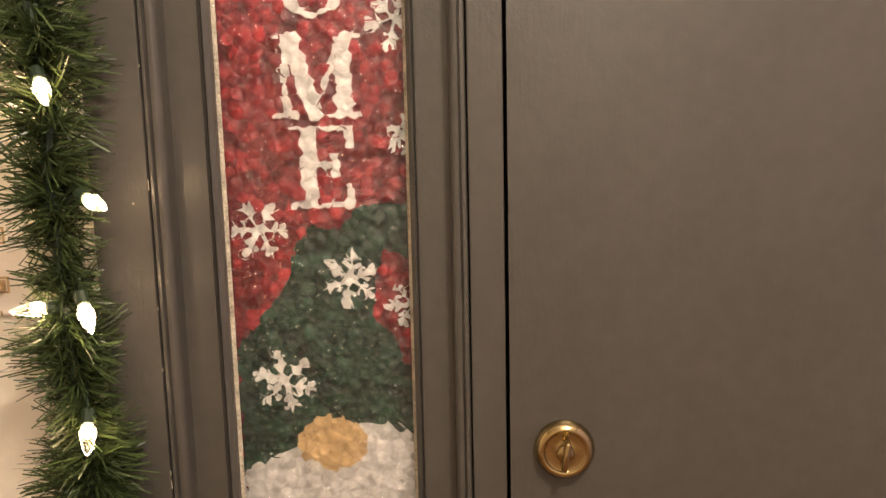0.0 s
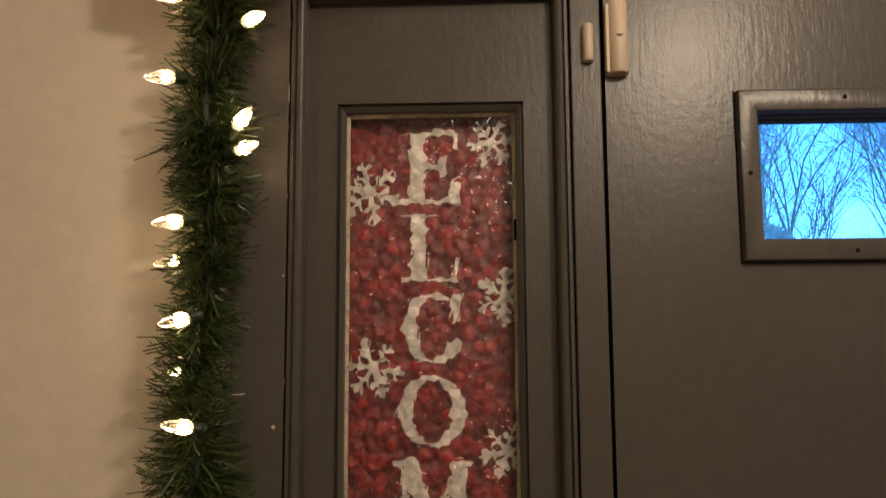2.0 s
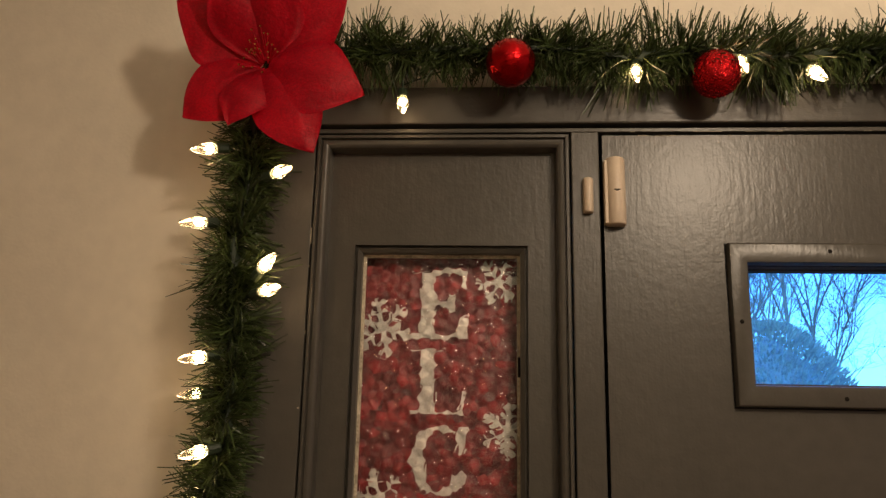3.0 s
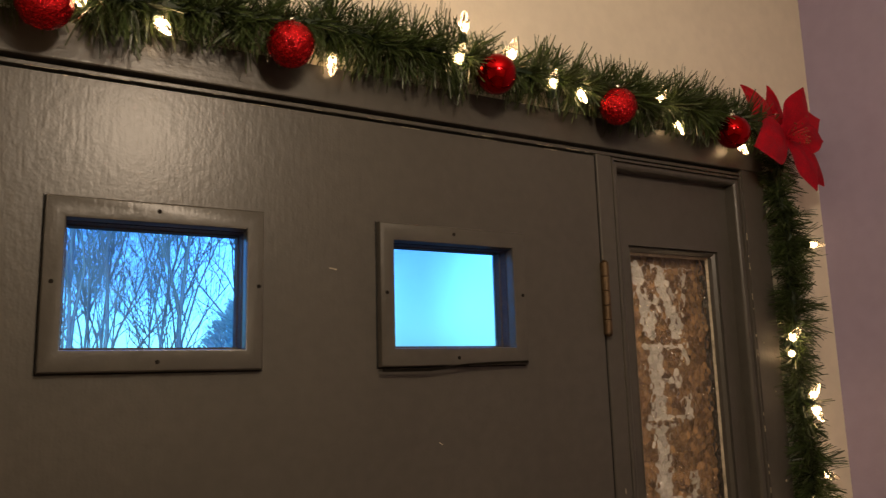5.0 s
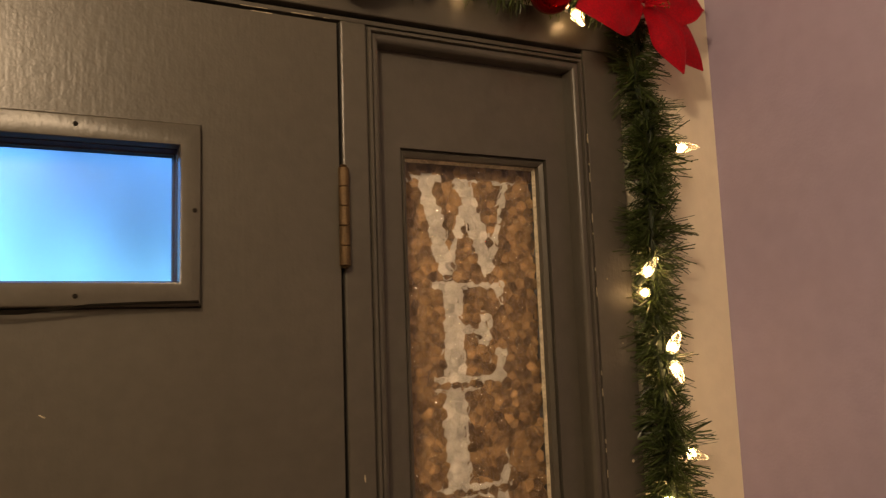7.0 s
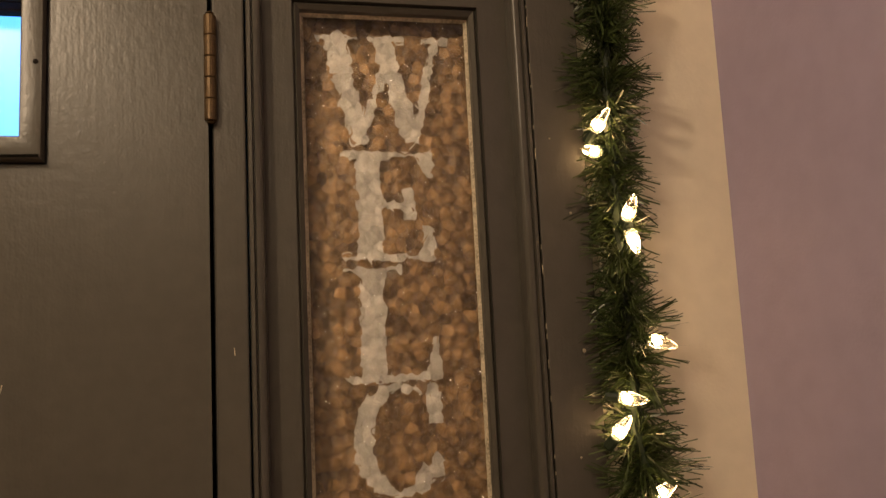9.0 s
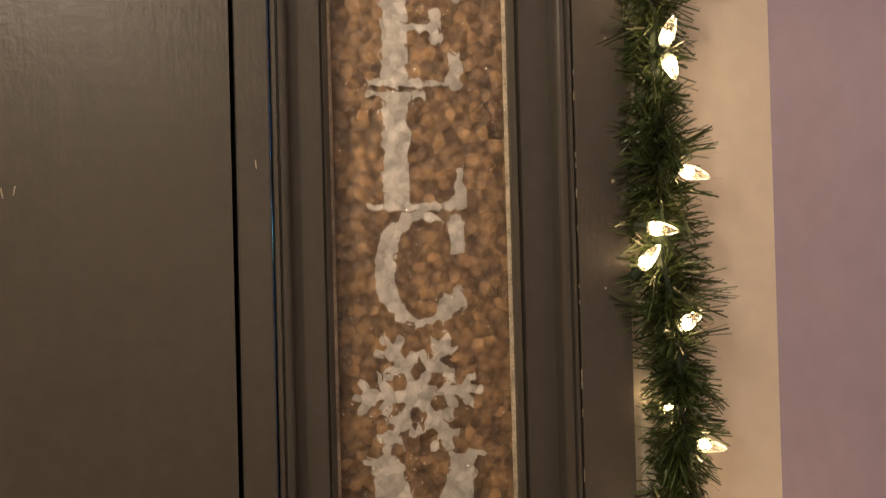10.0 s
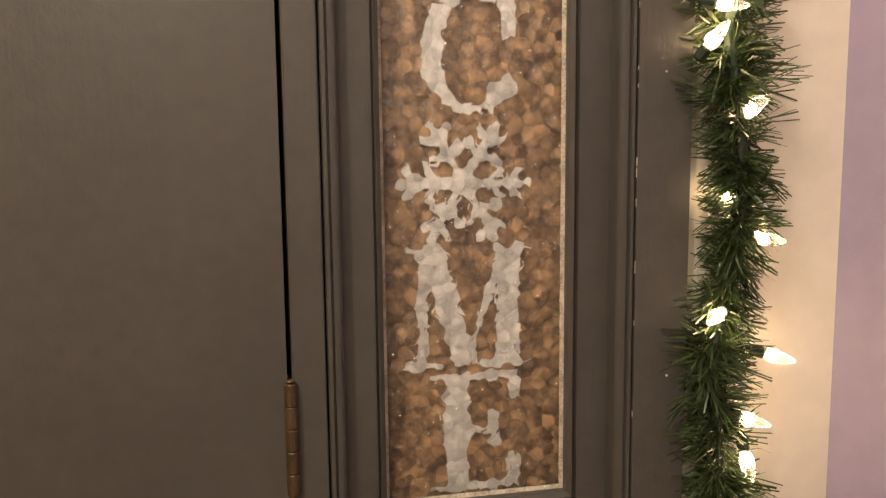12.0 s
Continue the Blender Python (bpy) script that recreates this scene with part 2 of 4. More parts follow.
# ---- building helpers ----
def mesh_of(bm, name, mat, smooth=False):
    me = bpy.data.meshes.new(name)
    bm.normal_update()
    bm.to_mesh(me)
    bm.free()
    for m in (mat if isinstance(mat, (list, tuple)) else [mat]):
        me.materials.append(m)
    if smooth:
        me.polygons.foreach_set("use_smooth", [True] * len(me.polygons))
    return me


def part(name, bm, mat, parent, label="", smooth=False):
    ob = new(name, mesh_of(bm, name, mat, smooth))
    ob.parent = parent
    if parent is not None:
        ob.matrix_parent_inverse = parent.matrix_world.inverted()
    return tagged(ob, label) if label else ob


def eased(ob, degrees=38):
    """Rounds the shading of a moulded part, but keeps its sharp arrises."""
    ob.data.polygons.foreach_set("use_smooth", [True] * len(ob.data.polygons))
    ob.data.set_sharp_from_angle(angle=radians(degrees))
    return ob


def empty(name, place, label, category, group="", kind=""):
    ob = new(name)
    ob.matrix_world = Matrix.Translation(place)
    ob.empty_display_size = 0.02
    return tagged(ob, label, category, group, kind)


def box(bm, x0, x1, y0, y1, z0, z1, bevel=0.0):
    vs = bmesh.ops.create_cube(bm, size=1)["verts"]
    for v in vs:
        v.co = Vector((x0 + (v.co.x + 0.5) * (x1 - x0), y0 + (v.co.y + 0.5) * (y1 - y0), z0 + (v.co.z + 0.5) * (z1 - z0)))
    if bevel:
        es = list({e for v in vs for e in v.link_edges})
        bmesh.ops.bevel(bm, geom=es, offset=bevel, segments=2, affect="EDGES", profile=0.5)
    return bm


def a_box(*a, **k):
    return box(bmesh.new(), *a, **k)


def ring(profile, x0, x1, z0, z1, sides="LTRB", kz=1.0):
    """Sweeps a profile of (inward, y) points round a rectangle, with mitred corners."""
    bm = bmesh.new()
    loops = []
    for u, y in profile:
        loops.append([bm.verts.new(c) for c in ((x0 + u, y, z0 + u * kz), (x0 + u, y, z1 - u * kz), (x1 - u, y, z1 - u * kz), (x1 - u, y, z0 + u * kz))])
    for a, b in zip(loops, loops[1:]):
        for k, side in enumerate("LTRB"):
            if side in sides:
                bm.faces.new((a[k], b[k], b[(k + 1) % 4], a[(k + 1) % 4]))
    bmesh.ops.recalc_face_normals(bm, faces=bm.faces)
    return bm


def lathe(bm, profile, n=24, m=Matrix.Identity(4), ridges=0.0):
    """Turns a profile of (radius, height) round the z axis."""
    rows = []
    for r, h in profile:
        row = []
        for k in range(n):
            a = 2 * math.pi * k / n
            rr = r * (1 + ridges * (k % 2))
            row.append(bm.verts.new(m @ Vector((rr * math.cos(a), rr * math.sin(a), h))))
        rows.append(row)
    for a, b in zip(rows, rows[1:]):
        for k in range(n):
            bm.faces.new((a[k], a[(k + 1) % n], b[(k + 1) % n], b[k]))
    bm.faces.new(rows[0][::-1]), bm.faces.new(rows[-1])
    return bm


# ---- room shell ----
WALL_Y, X_LEFT, X_RIGHT, Y_BACK, TOP = 0.015, -2.2, 1.508, -3.2, 2.62
IN_L, IN_R, IN_T = -0.385, 1.29, 2.085
bm = bmesh.new()
box(bm, X_LEFT - 0.15, IN_L, WALL_Y, 0.165, 0, TOP)
box(bm, IN_R, X_RIGHT + 0.15, WALL_Y, 0.165, 0, TOP)
box(bm, IN_L, IN_R, WALL_Y, 0.165, IN_T, TOP)
tagged(part("wall_front", bm, CREAM, None), "cream painted plaster wall round the entry door", "wall", kind="structure")
tagged(part("wall_right", a_box(X_RIGHT, X_RIGHT + 0.15, Y_BACK, WALL_Y, 0, TOP), PURPLE, None), "dusty purple painted plaster wall beside the entry", "wall", kind="structure")
tagged(part("wall_left", a_box(X_LEFT - 0.15, X_LEFT, Y_BACK, WALL_Y, 0, TOP), CREAM, None), "plain cream painted plaster wall", "wall", kind="structure")
tagged(part("wall_back", a_box(X_LEFT - 0.15, X_RIGHT + 0.15, Y_BACK - 0.15, Y_BACK, 0, TOP), CREAM, None), "plain cream painted plaster wall", "wall", kind="structure")
tagged(part("floor", a_box(X_LEFT - 0.15, X_RIGHT + 0.15, Y_BACK - 0.15, 0.165, -0.1, 0), WOOD, None), "brown wooden floor of the entry", "floor", kind="structure")
tagged(part("ceiling", a_box(X_LEFT - 0.15, X_RIGHT + 0.15, Y_BACK - 0.15, 0.165, TOP, TOP + 0.1), WHITE, None), "plain white painted ceiling", "ceiling", kind="structure")

# ---- door frame ----
DOOR_T = 2.05
frame_ob = empty("door_frame", (0.457, 0.05, 0), "grey-brown painted wooden frame round door and sidelights", "door frame", kind="structure")
part("casing", a_box(-0.415, -0.356, 0.0, 0.02, 0, 2.0628, bevel=0.0006), GREY_SATIN, frame_ob)
part("casing", a_box(1.262, 1.320, 0.0, 0.02, 0, 2.0628, bevel=0.0006), GREY_SATIN, frame_ob)
part("head_casing", a_box(-0.415, 1.320, -0.002, 0.02, 2.0630, 2.113, bevel=0.002), GREY_ACROSS, frame_ob)
part("head_strip", a_box(-0.356, 1.262, 0.004, 0.03, 2.0532, 2.0588, bevel=0.001), GREY_ACROSS, frame_ob)
part("post", a_box(-0.036, -0.002, 0.0, 0.12, 0, 2.052, bevel=0.0015), GREY, frame_ob)
part("post", a_box(0.9172, 0.949, 0.0, 0.12, 0, 2.052, bevel=0.0022), GREY, frame_ob)
part("head", a_box(IN_L, IN_R, 0.031, 0.12, 2.0532, IN_T), GREY_ACROSS, frame_ob)
# black strips put the door gap's shade into colour and block sky leaks
part("gap_strip", a_box(-0.0019, 0.9171, 0.0442, 0.07, 2.03, 2.0531), GAP_BLACK, frame_ob)
part("gap_strip", a_box(-0.0035, 0.014, 0.0442, 0.07, 0.007, 2.03), GAP_BLACK, frame_ob, "black strip standing in for shade in the door gap")
part("gap_strip", a_box(0.900, 0.9185, 0.0442, 0.07, 0.007, 2.03), GAP_BLACK, frame_ob, "black strip standing in for shade in the door gap")
part("gap_strip", a_box(0.9164, 0.9173, 0.0025, 0.0441, 0.007, 2.049), GAP_BLACK, frame_ob, "black strip standing in for shade in the door gap")
part("threshold", a_box(-0.003, 0.919, 0.0, 0.14, 0.0, 0.006), OLD_BRASS, frame_ob, "brass threshold strip")


# ---- sidelights ----
SASH_Y = 0.027


def hammered_pane(x0, x1, z0, z1, y, y_back, parent):
    """A pane flat behind, its face hammered into low domes a centimetre wide with sharp valleys between them."""
    rng = np.random.default_rng(int(1000 * (x0 + 1)))
    pitch, step = 0.0122, 0.00095
    nx, nz = int((x1 - x0) / step), int((z1 - z0) / step)
    gx, gz = np.meshgrid(np.linspace(x0, x1, nx + 1), np.linspace(z0, z1, nz + 1), indexing="ij")
    cols, rows = int((x1 - x0) / pitch) + 4, int((z1 - z0) / (pitch * 0.87)) + 4
    ci, cj = np.meshgrid(np.arange(cols), np.arange(rows), indexing="ij")
    cx = x0 + (ci - 1.5 + 0.5 * (cj % 2) + rng.uniform(-0.36, 0.36, ci.shape)) * pitch
    cz = z0 + (cj - 1.5 + rng.uniform(-0.36, 0.36, ci.shape)) * pitch * 0.87
    lean_x, lean_z, dome = rng.normal(0, 0.08, ci.shape), rng.normal(0, 0.08, ci.shape), rng.uniform(10, 25, ci.shape)
    near = np.full(gx.shape, 9.0)
    tilt = np.zeros(gx.shape)
    bi = np.floor((gx - x0) / pitch + 1.5).astype(int)
    bj = np.floor((gz - z0) / (pitch * 0.87) + 1.5).astype(int)
    for di in range(-2, 3):
        for dj in range(-2, 3):
            i, j = np.clip(bi + di, 0, cols - 1), np.clip(bj + dj, 0, rows - 1)
            dx, dz = gx - cx[i, j], gz - cz[i, j]
            d = np.hypot(dx, dz)
            closer = d < near - 1e-9
            tilt = np.where(closer, dx * lean_x[i, j] + dz * lean_z[i, j] - dome[i, j] * d * d, tilt)
            near = np.where(closer, d, near)
    relief = np.clip(tilt + 0.0008, -0.0022, 0.0026)
    corners = [(x0, y_back, z0), (x1, y_back, z0), (x1, y_back, z1), (x0, y_back, z1)]
    verts = np.vstack([np.stack([gx.ravel(), y - relief.ravel(), gz.ravel()], 1), corners])
    k = (np.arange(nx)[:, None] * (nz + 1) + np.arange(nz)[None, :]).ravel()
    n = gx.size
    faces = np.vstack([np.stack([k, k + nz + 1, k + nz + 2, k + 1], 1), [[n + 3, n + 2, n + 1, n]]])
    me = bpy.data.meshes.new("glass_pane")
    me.vertices.add(len(verts)), me.loops.add(faces.size), me.polygons.add(len(faces))
    me.vertices.foreach_set("co", verts.ravel())
    me.loops.foreach_set("vertex_index", faces.ravel())
    me.polygons.foreach_set("loop_start", np.arange(len(faces)) * 4)
    me.update(calc_edges=True)
    me.materials.append(HAMMERED), me.materials.append(FLAT_GLASS)
    me.polygons.foreach_set("use_smooth", [True] * (len(faces) - 1) + [False])
    me.polygons[len(faces) - 1].material_index = 1
    ob = new("glass_pane", me)
    ob.parent = parent
    ob.matrix_parent_inverse = parent.matrix_world.inverted()
    return tagged(ob, "hammered clear glass")


def sidelight(name, x0, x1, g0, g1, label):
    """A fixed narrow window: mouldings, flat sash, glass between x = g0 and g1."""
    zt, zb, gt, gb = 2.052, 0.06, 1.908, 0.955
    w = empty(name, ((x0 + x1) / 2, 0.02, 0), label, "window", kind="structure")
    quarter = [(0.0005, 0.03), (0.002, 0.012), (0.0025, 0.002), (0.004, 0.0005), (0.008, 0.0005), (0.009, 0.006), (0.0105, 0.006)]
    quarter += [(0.0115 + 0.0105 * math.sin(a), 0.0105 - 0.0075 * math.cos(a)) for a in [k * math.pi / 2 / 7 for k in range(8)]] + [(0.0223, 0.0275), (0.0245, 0.0275)]
    quarter = [(0.80 * u, 1.03 * y) for u, y in quarter]
    eased(part("moulding", ring(quarter, x0, x1, zb, zt), GREY, w))
    o0, o1, ot, ob_ = g0 - 0.005, g1 + 0.005, gt + 0.005, gb - 0.005
    bm = bmesh.new()
    out0, out1 = (0.028, -0.001) if x0 < 0 else (-0.001, 0.027)
    box(bm, x0 - out0, o0, SASH_Y, 0.09, zb, zt)
    box(bm, o1, x1 + out1, SASH_Y, 0.09, zb, zt)
    box(bm, o0, o1, SASH_Y, 0.09, ot, zt)
    box(bm, o0, o1, SASH_Y, 0.09, zb, ob_)
    part("sash", bm, GREY, w)
    part("bead", ring([(-0.001, SASH_Y - 0.0005), (0.0004, SASH_Y - 0.0005), (0.0006, 0.0350), (0.0030, 0.0350), (0.0034, 0.0300), (0.0044, 0.0288), (0.0092, 0.0335), (0.0098, 0.0460)], o0, o1, ob_, ot), GREY, w)
    part("putty", ring([(0.0042, 0.0415), (0.0062, 0.0425), (0.0085, 0.0447)], g0, g1, gb, gt), PUTTY, w, "pale cracked putty line")
    glass = hammered_pane(g0 + 0.001, g1 - 0.001, gb + 0.001, gt - 0.001, 0.0440, 0.048, w)
    glass.visible_shadow = False
    part("sill_block", a_box(x0, x1, 0.0, 0.1, 0.0, zb), GREY, w)
    return w


side_l = sidelight("window_1", -0.356, -0.036, -0.300, -0.093, "narrow sidelight with hammered glass painted red with a gnome and greeting")
side_r = sidelight("window_2", 0.949, 1.262, 1.004, 1.206, "narrow sidelight with hammered glass over brown, painted with white letters")
# ---- door ----
door = empty("door_1", (0.457, 0.02, 0.0), "grey-brown painted flat entry door with two small panes, shut", "door", kind="structure")
W1, W2, WZ0, WZ1 = (0.164, 0.358), (0.551, 0.740), 1.744, 1.886
bm = bmesh.new()
for a, b in ((0.002, W1[0]), (W1[1], W2[0]), (W2[1], 0.9125)):
    box(bm, a, b, 0.0, 0.044, 0.008, DOOR_T - 0.003)
for a, b in (W1, W2):
    box(bm, a, b, 0.0, 0.044, 0.008, WZ0)
    box(bm, a, b, 0.0, 0.044, WZ1, DOOR_T - 0.003)
bmesh.ops.remove_doubles(bm, verts=bm.verts, dist=0.0001)
part("slab", bm, GREY, door)
GASKET = material("dirty_gasket", (0.050, 0.043, 0.042), 0.7, 0, 0.5, 60, 0.4, 300)
# near-black so that raised screw heads look like recessed, shaded holes
DULL_BLACK = material("dull_black", (0.014, 0.012, 0.010), 0.9, spec=0.1)
for a, b in (W1, W2):
    fr = eased(part("window_frame", ring([(0.0, 0.0), (0.0003, -0.0088), (0.0012, -0.0104), (0.0024, -0.0109), (0.0185, -0.0112), (0.0204, -0.0102), (0.0210, -0.0080), (0.0213, 0.006)], a - 0.0205, b + 0.0205, WZ0 - 0.0235, WZ1 + 0.0235, kz=1.146), GREY, door))
    part("gasket", ring([(0.0214, 0.0055), (0.0222, 0.0055), (0.0226, 0.020), (0.0240, 0.021), (0.0244, 0.0345)], a - 0.0205, b + 0.0205, WZ0 - 0.0235, WZ1 + 0.0235, kz=1.146), GASKET, fr, "dark dirty window gasket")
    # black line draws the crack round the frame and its shadow together
    part("crack", ring([(-0.0019, -0.0002), (-0.0018, -0.0007), (0.0003, -0.0007)], a - 0.0205, b + 0.0205, WZ0 - 0.0235, WZ1 + 0.0235, sides="LRB"), GAP_BLACK, fr, "dark crack and shadow line round the frame")
    for sx, sz in ((a - 0.011, 1.816), (b + 0.014, 1.818), ((a + b) / 2, WZ0 - 0.013), ((a + b) / 2 - 0.003, WZ1 + 0.013)):
        bm = lathe(bmesh.new(), [(0.0025, 0.0), (0.0025, 0.0006), (0.0012, 0.0009)], 10, Matrix.Translation((sx, -0.0111, sz)) @ Matrix.Rotation(radians(90), 4, "X"))
        part("screw", bm, DULL_BLACK, fr)
    g = part("pane", a_box(a, b, 0.033, 0.036, WZ0 - 0.004, WZ1), CLEAR if a < 0.4 else FOGGED, door, "clear glass pane" if a < 0.4 else "fogged glass pane")
    g.visible_shadow = False
# black ribbon stands in for the crack and its shade below the peeled edge
bm = bmesh.new()
top = [(0.531, 1.7205), (0.60, 1.7200), (0.628, 1.7215), (0.66, 1.7250), (0.70, 1.7265), (0.758, 1.7275)]
low = [bm.verts.new((x, -0.0128, z - (0.0060 if x < 0.62 else 0.0045))) for x, z in top]
upp = [bm.verts.new((x, -0.0124, z - 0.0015)) for x, z in top]
for k in range(len(top) - 1):
    bm.faces.new((low[k], low[k + 1], upp[k + 1], upp[k]))
bmesh.ops.solidify(bm, geom=bm.faces[:], thickness=0.004)
part("lifted_edge_gap", bm, DULL_BLACK, door, "black strip for the shaded gap under the lifted paint edge")
for x, z, ln, tilt in ((0.716, 1.504, 0.010, 80), (0.726, 1.506, 0.008, 100), (0.70, 1.502, 0.012, 15), (0.62, 1.62, 0.006, 30), (0.935, 1.53, 0.008, 85), (0.47, 1.845, 0.010, 10)):
    bm = a_box(-ln / 2, ln / 2, -0.0003, 0.0003, -0.0005, 0.0005)
    bm.transform(Matrix.Translation((x, -0.0002, z)) @ Matrix.Rotation(radians(tilt), 4, "Y"))
    part("scratch", bm, PUTTY, door, "small pale scratch in the paint")


def hinge(z0, z1):
    """A butt hinge: knuckles of the barrel, pin ends and the leaf edge."""
    h = part("hinge", a_box(0.911, 0.9195, -0.0015, 0.02, z0, z1), OLD_BRASS, door, "worn brass hinge")
    n = 5
    for k in range(n):
        a = z0 + (z1 - z0) * k / n
        b = z0 + (z1 - z0) * (k + 1) / n - 0.0006
        bm = lathe(bmesh.new(), [(0.0056, a), (0.0062, a + 0.001), (0.0062, b - 0.001), (0.0056, b)], 16, Matrix.Translation((0.9155, -0.006, 0)))
        part("knuckle", bm, OLD_BRASS, h, smooth=False)
    for a, b in ((z0 - 0.003, z0), (z1, z1 + 0.003)):
        part("pin_end", lathe(bmesh.new(), [(0.003, a), (0.0045, (a + b) / 2), (0.003, b)], 12, Matrix.Translation((0.9155, -0.006, 0))), OLD_BRASS, h)


hinge(1.763, 1.875)
hinge(1.002, 1.111)

BOLT = Matrix.Translation((0.056, 0, 1.075)) @ Matrix.Rotation(radians(90), 4, "X")
bolt = part("deadbolt", lathe(bmesh.new(), [(0.0300, 0.0), (0.0305, 0.003), (0.029, 0.008), (0.0255, 0.0125), (0.022, 0.0135), (0.0205, 0.012), (0.019, 0.0115), (0.010, 0.013), (0.002, 0.0132)], 48, BOLT), BRASS, door, "polished brass deadbolt plate", smooth=True)
bm = lathe(bmesh.new(), [(0.0085, 0.012), (0.009, 0.016), (0.007, 0.018)], 20, BOLT)
part("hub", bm, BRASS, bolt, smooth=True)
bm = a_box(-0.0032, 0.0032, -0.028, -0.015, -0.0155, 0.0155, bevel=0.0028)
bm.transform(Matrix.Translation((0.056, 0, 1.075)) @ Matrix.Rotation(radians(8), 4, "Y"))
part("thumb_turn", bm, BRASS, bolt, smooth=True)

chips = random.Random(4)
for k in range(34):
    z, ln = chips.uniform(0.98, 2.0), chips.uniform(0.002, 0.014)
    x = 1.2612 if k % 3 else -0.3552
    part("paint_chip", a_box(x - 0.0004, x + 0.0004, 0.0, 0.0012, z, z + ln), PUTTY, frame_ob, "pale chip along the joint")

for k in range(26):
    x, ln = chips.uniform(0.03, 0.90), chips.uniform(0.004, 0.035)
    z = 2.0529 if k % 2 else 2.0462
    part("paint_chip", a_box(x, x + ln, -0.0006 if z < 2.05 else 0.0034, 0.004, z, z + chips.uniform(0.0003, 0.0009)), PUTTY, frame_ob if z > 2.05 else door, "pale worn paint along the door top")

# ---- alarm contact ----
def half_round(x0, x1, depth, z0, z1):
    """A plastic housing with a half-round front and softened ends."""
    bm = bmesh.new()
    c, r, n = (x0 + x1) / 2, (x1 - x0) / 2, 16
    rows = []
    for z, k in ((z0, 0.80), (z0 + 0.0006, 0.92), (z0 + 0.002, 1.0), (z1 - 0.002, 1.0), (z1 - 0.0006, 0.92), (z1, 0.80)):
        arc = [(c - r * math.cos(math.pi * q / n) * k, -0.3 * depth - 0.7 * depth * math.sin(math.pi * q / n) * k) for q in range(n + 1)]
        rows.append([bm.verts.new((x, y, z)) for x, y in [(c - r * k, -0.0002)] + arc + [(c + r * k, -0.0002)]])
    for a, b in zip(rows, rows[1:]):
        for q in range(len(a) - 1):
            bm.faces.new((a[q], a[q + 1], b[q + 1], b[q]))
    bm.faces.new(rows[0][::-1]), bm.faces.new(rows[-1])
    return bm


sensor = empty("door_sensor", (0.016, -0.012, 1.929), "ivory plastic alarm contact screwed to the door corner", "sensor")
part("housing", half_round(0.0045, 0.0275, 0.019, 1.930, 2.014), IVORY, sensor, smooth=True)
part("mark", a_box(0.0125, 0.0195, -0.0196, -0.0186, 1.9712, 1.9722), DULL_BLACK, sensor, "small dark printed mark")
part("mark", a_box(0.0145, 0.0175, -0.0196, -0.0188, 1.9698, 1.9706), DULL_BLACK, sensor, "small dark printed mark")
part("base_plate", a_box(0.002, 0.0065, -0.012, -0.0002, 1.932, 2.011, bevel=0.001), IVORY, sensor)
magnet = empty("sensor_magnet", (-0.016, -0.006, 1.946), "small ivory plastic magnet block on the door post", "sensor")
part("housing", half_round(-0.0230, -0.0105, 0.0115, 1.9465, 1.990), IVORY, magnet, smooth=True)

# ---- switch plate ----
plate = empty("light_switch", (-0.551, WALL_Y, 1.273), "ivory two-gang switch plate with four tan toggles", "light switch")
bm = a_box(-0.608, -0.494, WALL_Y - 0.0055, WALL_Y - 0.0002, 1.2135, 1.335, bevel=0.003)
part("cover_plate", bm, PLATE, plate)
TOGGLE = material("tan_toggle", (0.50, 0.34, 0.17), 0.4)
for x in (-0.574, -0.528):
    for z in (1.217, 1.3285):
        part("screw", a_box(x - 0.0008, x + 0.0008, WALL_Y - 0.0059, WALL_Y - 0.005, z - 0.0025, z + 0.0025), TOGGLE, plate)
    for z in (1.247, 1.299):
        t = part("toggle", a_box(x - 0.0085, x + 0.0085, -0.004 + 0.0002, WALL_Y - 0.0056, z - 0.0055, z + 0.0055, bevel=0.0015), TOGGLE, plate)
        part("slot", ring([(0, WALL_Y - 0.0052), (0.0005, WALL_Y - 0.0066), (0.0025, WALL_Y - 0.0062)], x - 0.012, x + 0.012, z - 0.009, z + 0.009), TOGGLE, t)


# ---- paintings behind the sidelight glass ----
PAINT_Y = 0.066
part("edge_notch", a_box(-0.1005, -0.0955, 0.0405, 0.0435, 1.752, 1.776), DULL_BLACK, side_l, "small black block at the glass edge")
for x, z, d in ((1.303, 1.513, 0.0024), (1.298, 1.665, 0.0016), (1.291, 1.40, 0.0014), (1.279, 1.75, 0.0012), (-0.366, 1.545, 0.0026), (-0.358, 1.71, 0.0014), (-0.372, 1.33, 0.0016), (1.299, 1.09, 0.0016)):
    part("paint_chip", lathe(bmesh.new(), [(d, 0), (d * 0.7, 0.0004)], 7, Matrix.Translation((x, 0.0, z)) @ Matrix.Rotation(radians(90), 4, "X")), PUTTY, frame_ob, "pale chip in the paint")


